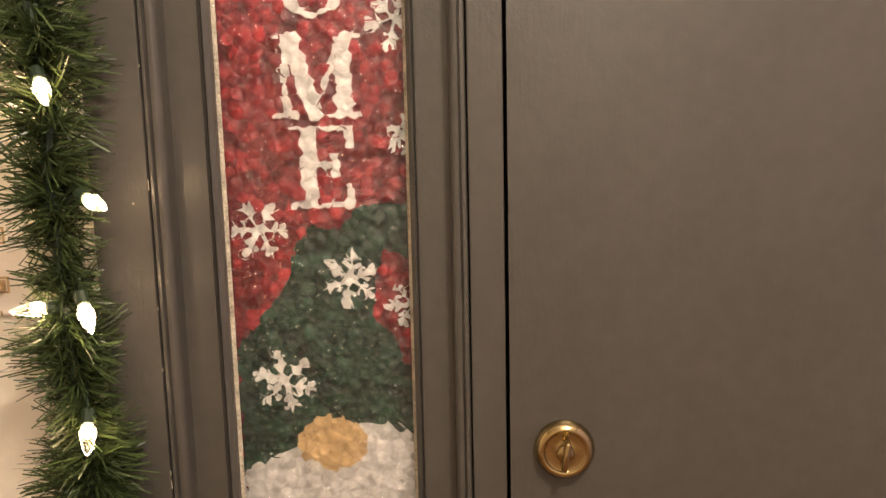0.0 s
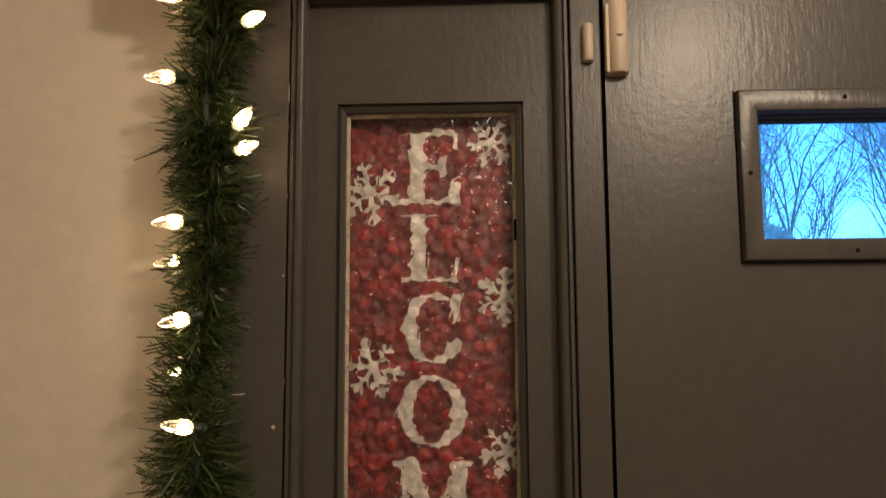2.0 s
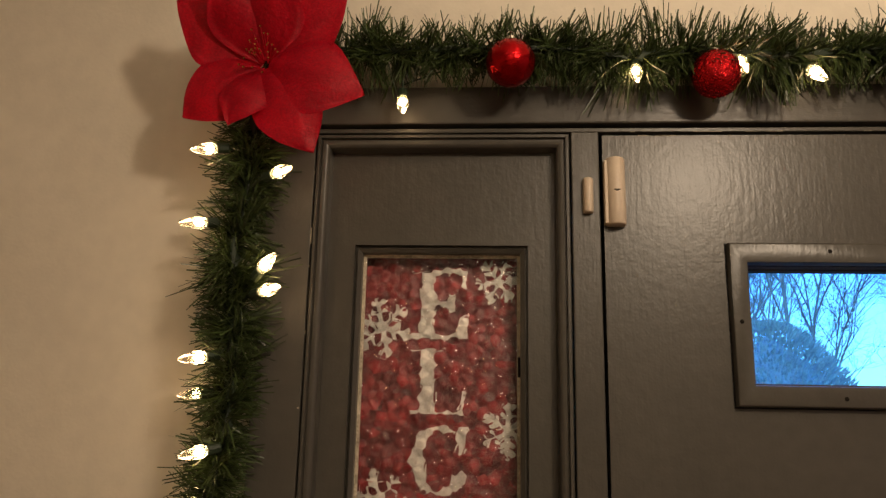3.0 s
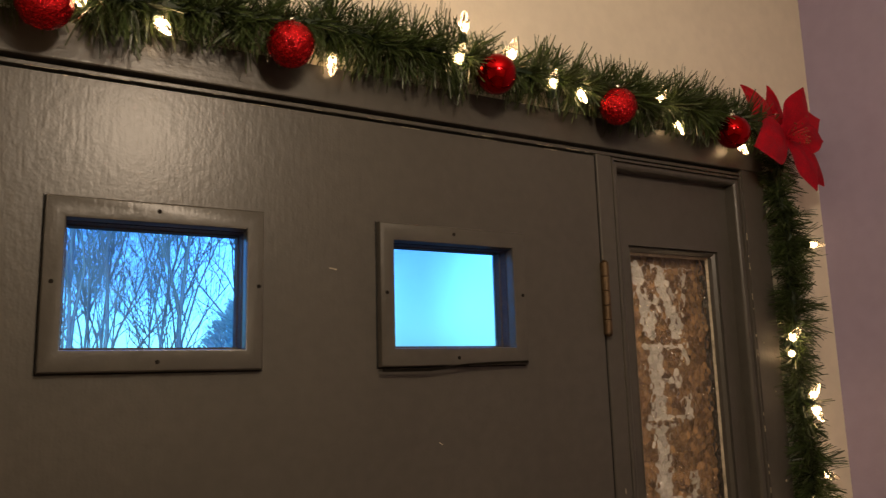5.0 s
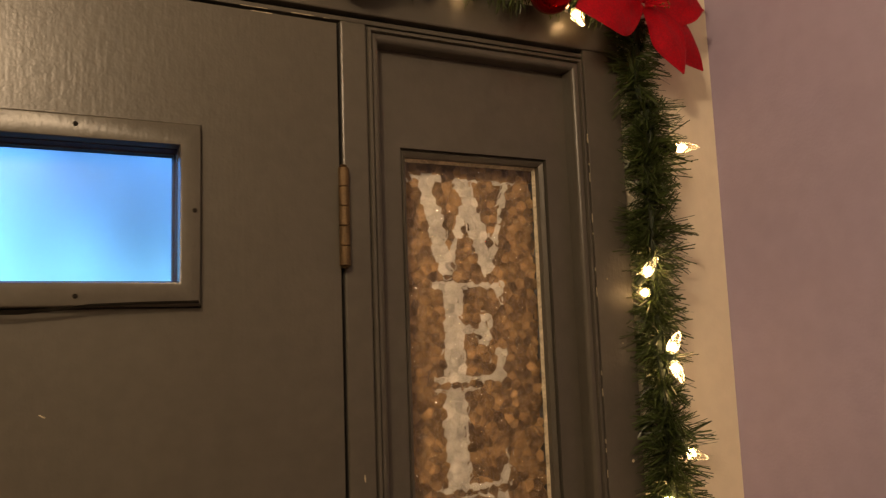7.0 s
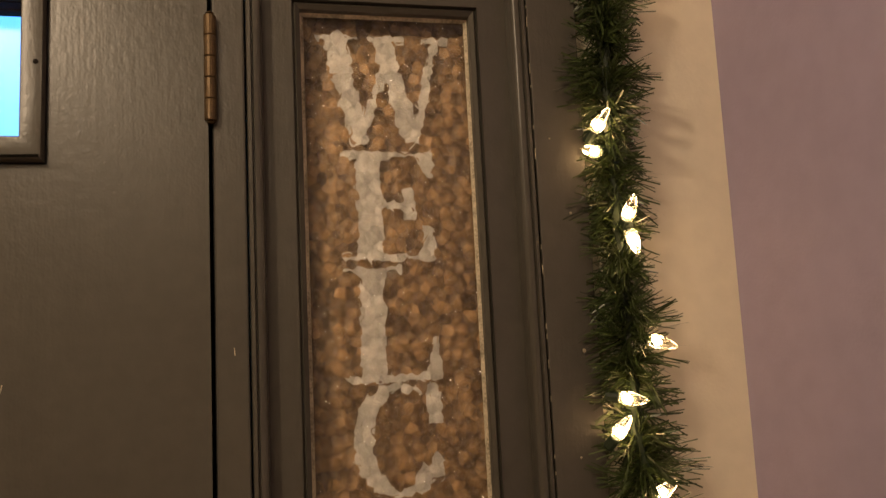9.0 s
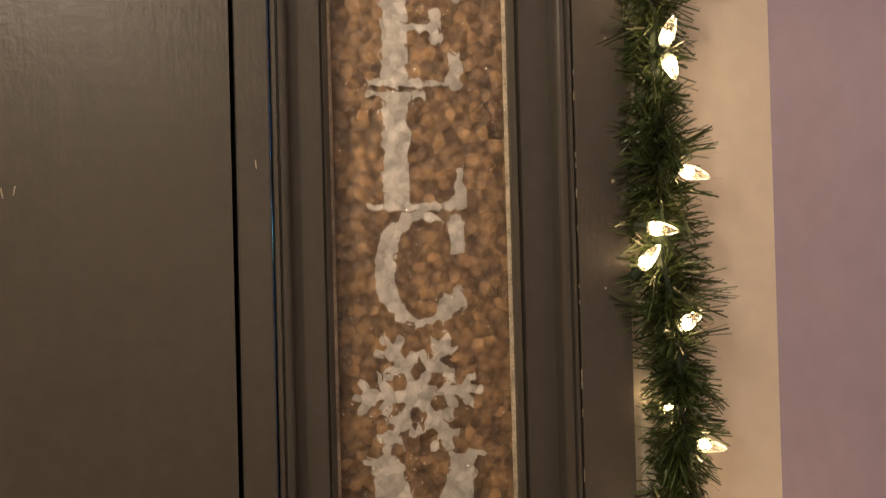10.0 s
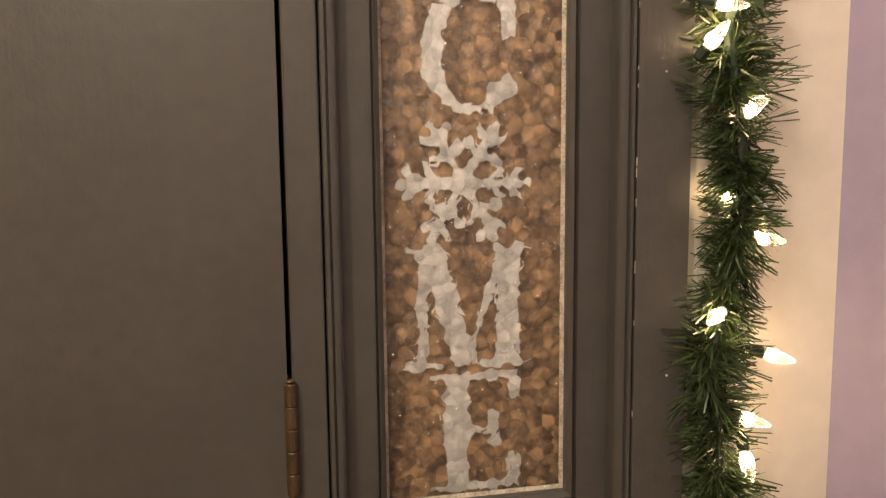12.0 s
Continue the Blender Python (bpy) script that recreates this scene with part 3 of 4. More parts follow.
def field_mesh(name, f, x0, x1, z0, z1, step, y, mat, parent, label=""):
    """A flat shape: the inside of f(x, z) > 0, cut along its edge."""
    nx, nz = max(2, int((x1 - x0) / step)), max(2, int((z1 - z0) / step))
    xs, zs = np.linspace(x0, x1, nx + 1), np.linspace(z0, z1, nz + 1)
    vals = [[f(x, z) for z in zs] for x in xs]
    verts, faces, known = [], [], {}

    def vert(key, p):
        if key not in known:
            known[key] = len(verts)
            verts.append((p[0], y, p[1]))
        return known[key]

    for i in range(nx):
        for j in range(nz):
            c = [(i, j), (i + 1, j), (i + 1, j + 1), (i, j + 1)]
            v = [vals[a][b] for a, b in c]
            if max(v) <= 0:
                continue
            poly = []
            for k in range(4):
                a, b = c[k], c[(k + 1) % 4]
                va, vb = v[k], v[(k + 1) % 4]
                if va > 0:
                    poly.append(vert(a, (xs[a[0]], zs[a[1]])))
                if (va > 0) != (vb > 0):
                    w = va / (va - vb)
                    lo, hi = min(a, b), max(a, b)
                    poly.append(vert((lo, hi), (xs[a[0]] + w * (xs[b[0]] - xs[a[0]]), zs[a[1]] + w * (zs[b[1]] - zs[a[1]]))))
            if len(poly) > 2:
                faces.append(poly)
    me = bpy.data.meshes.new(name)
    me.from_pydata(verts, [], faces)
    me.materials.append(mat)
    ob = new(name, me)
    ob.parent = parent
    ob.matrix_parent_inverse = parent.matrix_world.inverted()
    return tagged(ob, label) if label else ob


def seg(x, z, x1, z1, x2, z2, r, aspect=1.0):
    dx, dz = x2 - x1, (z2 - z1) * aspect
    px, pz = x - x1, (z - z1) * aspect
    t = max(0, min(1, (px * dx + pz * dz) / (dx * dx + dz * dz + 1e-9)))
    return r - math.hypot(px - t * dx, pz - t * dz)


def slab(x, z, x0, x1, z0, z1):
    return min(x - x0, x1 - x, z - z0, z1 - z)


def letter_E(x, z):
    return max(slab(x, z, 0.16, 0.44, 0, 1), slab(x, z, 0, 0.95, 0.92, 1.0), slab(x, z, 0, 0.95, 0, 0.075), slab(x, z, 0.4, 0.75, 0.47, 0.55),
               slab(x, z, 0.82 + 0.3 * (1 - z), 1.0, 0.72, 1), slab(x, z, 0.84 - 0.5 * max(0, 0.15 - z), 1.0, 0, 0.32), slab(x, z, 0.64, 0.79, 0.36, 0.68))


def letter_L(x, z):
    return max(slab(x, z, 0.17, 0.46, 0, 1), slab(x, z, 0, 0.64, 0.93, 1), slab(x, z, 0, 0.95, 0, 0.075), slab(x, z, 0.98 - 0.6 * max(0.1, 0.36 - z), 1, 0, 0.38))


def letter_O(x, z):
    u, v = x - 0.5, z - 0.5
    outer = 1 - math.hypot(u / 0.5, v / 0.5)
    inner = math.hypot(u / 0.26, v / 0.40) - 1
    return min(outer * 0.4, inner * 0.25)


def letter_C(x, z):
    ring_ = letter_O(x * 0.98, z)
    if x > 0.48:
        ring_ = min(ring_, max(z - 0.88, 0.30 - z, 0.56 - x))
    return max(ring_, slab(x, z, 0.82, 0.98, 0.60, 0.97), seg(x, z, 0.90, 0.30, 0.93, 0.22, 0.07), seg(x, z, 0.93, 0.24, 0.72, 0.06, 0.05))


def letter_M(x, z):
    return max(slab(x, z, 0.10, 0.20, 0, 1), seg(x, z, 0.22, 0.93, 0.46, 0.09, 0.105), seg(x, z, 0.48, 0.08, 0.76, 0.95, 0.04), slab(x, z, 0.69, 0.90, 0, 1),
               slab(x, z, 0, 0.28, 0.93, 1), slab(x, z, 0.72, 1, 0.93, 1), slab(x, z, 0.0, 0.30, 0, 0.08), slab(x, z, 0.58, 1, 0, 0.08))


def letter_W(x, z):
    return max(seg(x, z, 0.15, 0.95, 0.31, 0.08, 0.085), seg(x, z, 0.33, 0.05, 0.50, 0.72, 0.04), seg(x, z, 0.50, 0.92, 0.69, 0.08, 0.085), seg(x, z, 0.71, 0.05, 0.88, 0.95, 0.04),
               slab(x, z, 0, 0.32, 0.93, 1), slab(x, z, 0.38, 0.66, 0.93, 1), slab(x, z, 0.76, 1, 0.93, 1))


def snowflake(x, z, kites=False):
    r, a = math.hypot(x, z), math.atan2(z, x)
    a = abs((a + math.pi / 6) % (math.pi / 3) - math.pi / 6)
    u, v = r * math.cos(a), r * math.sin(a)
    return max(0.20 - r, seg(u, v, 0.1, 0, 0.97, 0, 0.075), seg(u, v, 0.40, 0, 0.56, 0.22, 0.06), seg(u, v, 0.66, 0, 0.86, 0.20, 0.055), seg(u, v, 0.42, 0.26, 0.56, 0.33, 0.035) if kites else -1.0)


def rough_edge(x, z, amp, seed):
    return amp * (noise.noise(Vector((x * 160, z * 160, seed))) + 0.6 * noise.noise(Vector((x * 420, z * 420, seed + 7))))


def painted(name, shape, x0, x1, z0, z1, mat, parent, y=PAINT_Y, amp=0.016, label="", step=0.0022, seed=0.0):
    w, h = x1 - x0, z1 - z0
    field_mesh(name, lambda x, z: shape((x - x0) / w, (z - z0) / h) - 0.012 + rough_edge(x, z, amp, seed), x0 - 0.003, x1 + 0.003, z0 - 0.003, z1 + 0.003, step, y, mat, parent, label)


def flake(cx, cz, r, parent, turn=0.0, seed=1.0, x_min=-9, x_max=9):
    ct, st = math.cos(turn), math.sin(turn)

    def f(x, z):
        u, v = (x - cx) / r, (z - cz) / r
        return min(snowflake(u * ct - v * st, u * st + v * ct, r > 0.05) + rough_edge(x, z, 0.025, seed), (x - x_min) / r, (x_max - x) / r)
    field_mesh("snowflake", f, cx - r * 1.05, cx + r * 1.05, cz - r * 1.05, cz + r * 1.05, r / 26, PAINT_Y - 0.0006, WHITE_PAINT, parent, "white painted snowflake")


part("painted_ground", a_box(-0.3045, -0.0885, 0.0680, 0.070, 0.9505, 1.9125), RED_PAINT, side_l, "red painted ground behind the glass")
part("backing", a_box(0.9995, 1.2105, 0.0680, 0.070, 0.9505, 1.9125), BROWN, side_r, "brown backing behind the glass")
for k, (name, shape, x0, x1, z0, z1) in enumerate((
        ("letter_e", letter_E, -0.237, -0.163, 1.800, 1.889), ("letter_l", letter_L, -0.234, -0.164, 1.705, 1.788), ("letter_c", letter_C, -0.232, -0.161, 1.609, 1.694),
        ("letter_o", letter_O, -0.238, -0.156, 1.514, 1.598), ("letter_m", letter_M, -0.244, -0.147, 1.411, 1.500), ("letter_e", letter_E, -0.229, -0.159, 1.317, 1.405))):
    painted(name, shape, x0, x1, z0, z1, WHITE_PAINT, side_l, label="white painted letter", seed=k * 3.1)
for k, (name, shape, x0, x1, z0, z1) in enumerate((
        ("letter_w", letter_W, 1.024, 1.185, 1.757, 1.890), ("letter_e", letter_E, 1.050, 1.158, 1.622, 1.752), ("letter_l", letter_L, 1.047, 1.158, 1.488, 1.619),
        ("letter_c", letter_C, 1.053, 1.157, 1.361, 1.489), ("letter_m", letter_M, 1.032, 1.176, 1.093, 1.226), ("letter_e", letter_E, 1.058, 1.161, 0.956, 1.090))):
    painted(name, shape, x0, x1, z0, z1, WHITE_PAINT, side_r, label="white painted letter", seed=30 + k * 3.1)
flake(1.099, 1.291, 0.070, side_r, 0.0, 2.0)
for k, (cx, cz, r) in enumerate(((-0.272, 1.814, 0.038), (-0.124, 1.873, 0.030), (-0.112, 1.689, 0.034), (-0.266, 1.605, 0.034), (-0.111, 1.511, 0.032), (-0.103, 1.392, 0.022),
                                 (-0.266, 1.294, 0.033), (-0.168, 1.239, 0.031), (-0.246, 1.124, 0.035), (-0.104, 1.211, 0.026))):
    flake(cx, cz, r, side_l, 0.3 + 1.7 * k, 5.0 + k, -0.297, -0.096)


def inside(poly, x, z):
    """Signed distance to a polygon, positive inside."""
    best, odd = 9.0, False
    for (ax, az), (bx, bz) in zip(poly, poly[1:] + poly[:1]):
        best = min(best, -seg(x, z, ax, az, bx, bz, 0.0))
        if (az > z) != (bz > z) and x < ax + (z - az) / (bz - az) * (bx - ax):
            odd = not odd
    return best if odd else -best


HAT = [(-0.299, 1.162), (-0.252, 1.216), (-0.235, 1.241), (-0.230, 1.273), (-0.213, 1.297), (-0.179, 1.294), (-0.154, 1.320), (-0.094, 1.323), (-0.094, 1.255),
       (-0.119, 1.271), (-0.131, 1.273), (-0.142, 1.222), (-0.144, 1.196), (-0.125, 1.177), (-0.110, 1.145), (-0.094, 1.090), (-0.094, 1.04), (-0.299, 1.00)]
field_mesh("hat", lambda x, z: inside(HAT, x, z) + rough_edge(x, z, 0.0016, 3), -0.299, -0.094, 0.995, 1.33, 0.003, PAINT_Y + 0.0008, GREEN_PAINT, side_l, "dark green painted hat")
BEARD = [(-0.299, 1.022), (-0.262, 1.034), (-0.239, 1.046), (-0.200, 1.060), (-0.157, 1.077), (-0.125, 1.072), (-0.094, 1.059), (-0.094, 0.957), (-0.299, 0.957)]
field_mesh("beard", lambda x, z: inside(BEARD, x, z) + rough_edge(x, z, 0.003, 5), -0.299, -0.094, 0.956, 1.085, 0.003, PAINT_Y + 0.0002, WHITE_PAINT, side_l, "white painted beard")
field_mesh("nose", lambda x, z: 1 - math.hypot((x + 0.1955) / 0.040, (z - 1.052) / 0.031) + rough_edge(x, z, 0.05, 9), -0.24, -0.15, 1.015, 1.09, 0.0022, PAINT_Y - 0.0004, TAN_PAINT, side_l, "tan painted nose")


# ---- garlands ----
def tube(bm, pts, r, n=6):
    rows = []
    for k, p in enumerate(pts):
        d = (pts[min(k + 1, len(pts) - 1)] - pts[max(k - 1, 0)]).normalized()
        u = d.orthogonal().normalized()
        w = d.cross(u)
        rows.append([bm.verts.new(p + (u * math.cos(a) + w * math.sin(a)) * r) for a in [2 * math.pi * q / n for q in range(n)]])
    for a, b in zip(rows, rows[1:]):
        for q in range(n):
            bm.faces.new((a[q], a[(q + 1) % n], b[(q + 1) % n], b[q]))
    return bm


def garland(pts, label, density=9000, radius=0.041, seed=1, clear=()):
    """A wire core with tufts of flat plastic needles all round it."""
    rng = random.Random(seed)
    g = empty("garland", pts[0], label, "garland", "christmas garland round the door")
    pts = [Vector(p) for p in pts]
    verts, faces = [], []
    for a, b in zip(pts, pts[1:]):
        ln = (b - a).length
        d = (b - a).normalized()
        u = d.cross(Vector((0, 1, 0))).normalized()
        w = d.cross(u)
        for k in range(int(density * ln / 7)):
            c = a.lerp(b, rng.random())
            ang = rng.random() * 2 * math.pi
            lift = rng.gauss(0.08, 0.38)
            fan = rng.uniform(0.10, 0.34)
            sway = Vector((rng.gauss(0, 1), rng.gauss(0, 1), rng.gauss(-0.3, 1))) * 0.008
            size = radius * rng.uniform(0.72, 1.16) * (1 + 0.13 * math.sin(17 * c.z + 13 * c.x + seed) + 0.12 * math.sin(47 * c.z + 41 * c.x))
            for q in range(7):
                aa = ang + rng.gauss(0, fan)
                out = u * math.cos(aa) + w * math.sin(aa)
                dirn = (out + d * (lift + rng.gauss(0, 0.22))).normalized()
                ln2 = size * rng.uniform(0.8, 1.1)
                p0 = c + d * rng.gauss(0, 0.004) + out * 0.006
                side = dirn.cross(Vector((rng.gauss(0, 1), rng.gauss(0, 1), rng.gauss(0, 1)))).normalized() * rng.uniform(0.0006, 0.0011)
                p1 = p0 + dirn * ln2 * 0.5 + sway * 0.25
                p2 = p0 + dirn * ln2 + sway
                wall = -0.0015 if (-0.415 < c.x < 1.32 and c.z < 2.113) else 0.013
                for p in (p1, p2):
                    p.y = min(p.y, wall)
                if any(min(math.hypot(p.x - q2.x, p.z - q2.z) for p in (p0, p1, p2)) < 0.013 and p2.y < q2.y + 0.006 for q2 in clear):
                    continue
                if p2.y < -0.045 and min(math.hypot(p2.x + 0.402, p2.z - 2.105), math.hypot(p2.x - 1.335, p2.z - 2.120)) < 0.078:
                    continue
                i = len(verts)
                verts += [p0 - side, p0 + side, p1 - side, p1 + side, p2 - side * 0.8, p2 + side * 0.8]
                faces += [(i, i + 1, i + 3, i + 2), (i + 2, i + 3, i + 5, i + 4)]
    me = bpy.data.meshes.new("needles")
    me.from_pydata([v[:] for v in verts], [], faces)
    me.materials.append(NEEDLE)
    ob = new("needles", me)
    ob.parent = g
    ob.matrix_parent_inverse = g.matrix_world.inverted()
    tagged(ob, "dense green plastic needles", kind="stuff")
    dense = [a.lerp(b, q / 6) for a, b in zip(pts, pts[1:]) for q in range(6)] + [pts[-1]]
    bm = tube(bmesh.new(), dense, 0.007, 9)
    for v in bm.verts:
        v.co += Vector((rng.gauss(0, 0.001), rng.gauss(0, 0.001), rng.gauss(0, 0.001)))
    part("wire_core", bm, CORE, g)
    return g


def wavy(a, b, n, seed, amp=0.006):
    rng = random.Random(seed)
    a, b = Vector(a), Vector(b)
    return [a.lerp(b, k / n) + Vector((rng.gauss(0, amp), rng.gauss(0, 0.003), rng.gauss(0, amp))) for k in range(n + 1)]


# bulbs: x, z, direction of the tip in the wall's plane (degrees), y
LEFT_BULBS = [(-0.466, 2.005, 195, -0.07), (-0.380, 1.976, 10, -0.07), (-0.470, 1.915, 190, -0.07), (-0.388, 1.866, 40, -0.07), (-0.384, 1.837, 10, -0.07), (-0.456, 1.761, 190, -0.07),
              (-0.467, 1.722, 185, -0.04), (-0.446, 1.660, 195, -0.07), (-0.463, 1.604, 190, -0.03), (-0.437, 1.554, 170, -0.075), (-0.411, 1.440, -60, -0.075), (-0.452, 1.431, 180, -0.03),
              (-0.376, 1.338, -20, -0.07), (-0.440, 1.338, 180, -0.03), (-0.447, 1.236, 180, -0.06), (-0.389, 1.235, -60, -0.075), (-0.398, 1.119, -80, -0.075)]
TOP_BULBS = [(-0.242, 2.075, -85, -0.04), (0.039, 2.113, -90, -0.04), (0.163, 2.124, -80, -0.04), (0.248, 2.11, -60, -0.04), (0.465, 2.118, -90, -0.012), (0.649, 2.192, 100, -0.044), (0.64, 2.144, 80, -0.044),
             (0.713, 2.153, 80, -0.044), (0.73, 2.168, 90, -0.044), (0.803, 2.136, 95, -0.044), (0.856, 2.126, -90, -0.044), (1.025, 2.147, 90, -0.044), (1.081, 2.114, -90, -0.024), (1.237, 2.098, -80, -0.024)]
RIGHT_BULBS = [(1.385, 1.925, 0, -0.045), (1.328, 1.76, 60, -0.024), (1.321, 1.73, 180, -0.022), (1.35, 1.659, 80, -0.037), (1.351, 1.63, -90, -0.039), (1.374, 1.519, -20, -0.032),
               (1.337, 1.461, -10, -0.028), (1.326, 1.428, 60, -0.026), (1.368, 1.362, 45, -0.028), (1.352, 1.272, -90, -0.016), (1.385, 1.234, -10, -0.03),
               (1.337, 1.158, 200, -0.03), (1.402, 1.112, -15, -0.03), (1.374, 1.048, -15, -0.034), (1.373, 1.003, -90, -0.034)]


def light_string(bulbs, label, front, axis_x=None, axis_z=None):
    s = empty("string_light", (bulbs[0][0], bulbs[0][3], bulbs[0][1]), label, "string lights", "warm string lights")
    pts = []
    for k, (x, z, ang, y) in enumerate(bulbs):
        a = radians(ang)
        tip = Vector((math.cos(a), -0.55 if y < front else 0.1, math.sin(a))).normalized()
        m = Matrix.Translation((x, y, z)) @ tip.to_track_quat("Z", "Y").to_matrix().to_4x4()
        b = part("bulb", lathe(bmesh.new(), [(0.0045, -0.010), (0.0065, -0.007), (0.0078, -0.002), (0.0074, 0.003), (0.0064, 0.008), (0.0050, 0.013), (0.0030, 0.018), (0.0010, 0.021)], 14, m, -0.10), BULB_GLASS, s)
        b.visible_shadow = False
        part("filament", lathe(bmesh.new(), [(0.0008, -0.007), (0.0040, -0.0050), (0.0050, -0.002), (0.0042, 0.0015), (0.0008, 0.005)], 10, m), GLOW, b, "glowing warm core", smooth=True)
        part("socket", lathe(bmesh.new(), [(0.0050, -0.024), (0.0062, -0.022), (0.0062, -0.011), (0.0052, -0.0095)], 10, m), CORE, b, "dark green plastic socket")
        pts += [m @ Vector((0, 0, -0.022)), m @ Vector((0, 0, -0.036))]
    smooth = []
    for a, b in zip(pts, pts[1:]):
        for q in range(5):
            p = a.lerp(b, q / 5)
            if q:
                hold = 0.8 * math.sin(math.pi * q / 5)
                p.x += (axis_x - p.x) * hold if axis_x is not None else 0.0
                p.z += (axis_z - p.z) * hold if axis_z is not None else 0.0
                p.y = max(p.y, -0.036)
            smooth.append(p)
    part("cord", tube(bmesh.new(), smooth + [pts[-1]], 0.0012, 5), CORE, s, "thin dark green cord")
    return s


def spots(bulbs, front):
    return [Vector((x, y - 0.006, z)) for x, z, a, y in bulbs if y < front]


garland(wavy((-0.405, -0.038, 0.1), (-0.425, -0.038, 1.2), 14, 3) + wavy((-0.429, -0.038, 1.28), (-0.438, -0.038, 1.58), 4, 7) + wavy((-0.436, -0.038, 1.66), (-0.428, -0.038, 2.12), 6, 8),
        "green tinsel garland hung on the wall beside the door", radius=0.0385, density=10000, seed=1, clear=spots(LEFT_BULBS, -0.05))
garland(wavy((-0.42, -0.034, 2.144), (1.34, -0.034, 2.144), 20, 4), "green tinsel garland lying along the head casing", seed=2, clear=spots(TOP_BULBS, -0.018))
garland(wavy((1.346, -0.018, 2.11), (1.358, -0.018, 0.1), 26, 5), "green tinsel garland hung on the wall beside the door", radius=0.0345, seed=3, clear=spots(RIGHT_BULBS, -0.018))
light_string(LEFT_BULBS, "warm white string lights with faceted clear bulbs, lit", -0.05, axis_x=-0.437)
light_string(TOP_BULBS, "warm white string lights with faceted clear bulbs, lit", -0.018, axis_z=2.144)
light_string(RIGHT_BULBS, "warm white string lights with faceted clear bulbs, lit", -0.018, axis_x=1.352)


# ---- baubles ----
def bauble(x, z, mat, label, r=0.0285, y=-0.075):
    o = empty("bauble", (x, y, z - r), label, "bauble", "red baubles on the garland")
    prof = [(max(0.0005, r * math.sin(a)), -r * math.cos(a)) for a in [math.pi * k / 20 for k in range(21)]]
    c = Matrix.Translation((x, y, z))
    bm = lathe(bmesh.new(), prof, 48, Matrix.Identity(4))
    grain = random.Random(int(1000 * x))
    for v in bm.verts:
        a, h = math.atan2(v.co.y, v.co.x), v.co.z / r
        if mat is RED_FOIL:
            v.co *= 1 + 0.035 * abs(math.sin(6 * a + 1.2 * h)) * math.sqrt(max(0.0, 1 - h * h)) + grain.gauss(0, 0.006)
        elif mat is RED_BALL:
            v.co *= 1 + grain.gauss(0, 0.012)
    bm.transform(c)
    part("ball", bm, mat, o, smooth=mat is not RED_BALL)
    cap = part("cap", lathe(bmesh.new(), [(0.0058, r - 0.002), (0.0058, r + 0.004), (0.0045, r + 0.005)], 16, c), CAP, o, "pale metal cap")
    loop = [c @ Vector((0.004 * math.cos(a), 0, r + 0.0085 + 0.004 * math.sin(a))) for a in [2 * math.pi * k / 12 for k in range(13)]]
    part("hanging_loop", tube(bmesh.new(), loop, 0.0005, 5), CAP, cap)


bauble(-0.112, 2.113, RED_FOIL, "shiny red foil bauble with leaf-shaped ribs", y=-0.066)
bauble(0.13, 2.104, RED_BALL, "red glitter bauble with beaded surface", y=-0.05)
bauble(0.396, 2.11, RED_BALL, "red glitter bauble with beaded surface", y=-0.052)
bauble(0.691, 2.122, RED_SHINY, "glossy mirror-red bauble on the garland", y=-0.06)
bauble(0.915, 2.11, RED_BALL, "red glitter bauble with beaded surface", y=-0.06)
bauble(1.174, 2.105, RED_SHINY, "glossy mirror-red bauble on the garland", y=-0.06)


# ---- poinsettias ----
def petal(bm, base, tip, width, cup, up, rng):
    """A pointed fabric petal with a folded midrib."""
    base, tip = Vector(base), Vector(tip)
    d = tip - base
    side = d.cross(Vector(up)).normalized()
    nrm = side.cross(d).normalized()
    nl, nw = 16, 8
    grid = []
    ripple = rng.random() * 6
    for i in range(nl + 1):
        s = i / nl
        half = 0.5 * width * ((0.18 + 0.82 * math.sin(math.pi / 2 * s / 0.5) ** 0.9) if s < 0.5 else 1 - ((s - 0.5) / 0.5) ** 1.55) * (1 + 0.05 * math.sin(ripple + 9 * s)) + 0.0006
        row = []
        for j in range(nw + 1):
            v = j / nw * 2 - 1
            lift = cup * math.sin(math.pi * s) - 0.05 * abs(v) * half * 2 * (1 - s) + 0.0022 * math.sin(ripple + 7 * s + 3 * v) * abs(v)
            row.append(bm.verts.new(base + d * s + side * v * half + nrm * (lift - 0.10 * abs(v) * half)))
        grid.append(row)
    for i in range(nl):
        for j in range(nw):
            bm.faces.new((grid[i][j], grid[i + 1][j], grid[i + 1][j + 1], grid[i][j + 1]))
    bmesh.ops.solidify(bm, geom=bm.faces[:], thickness=0.0008)
    return bm


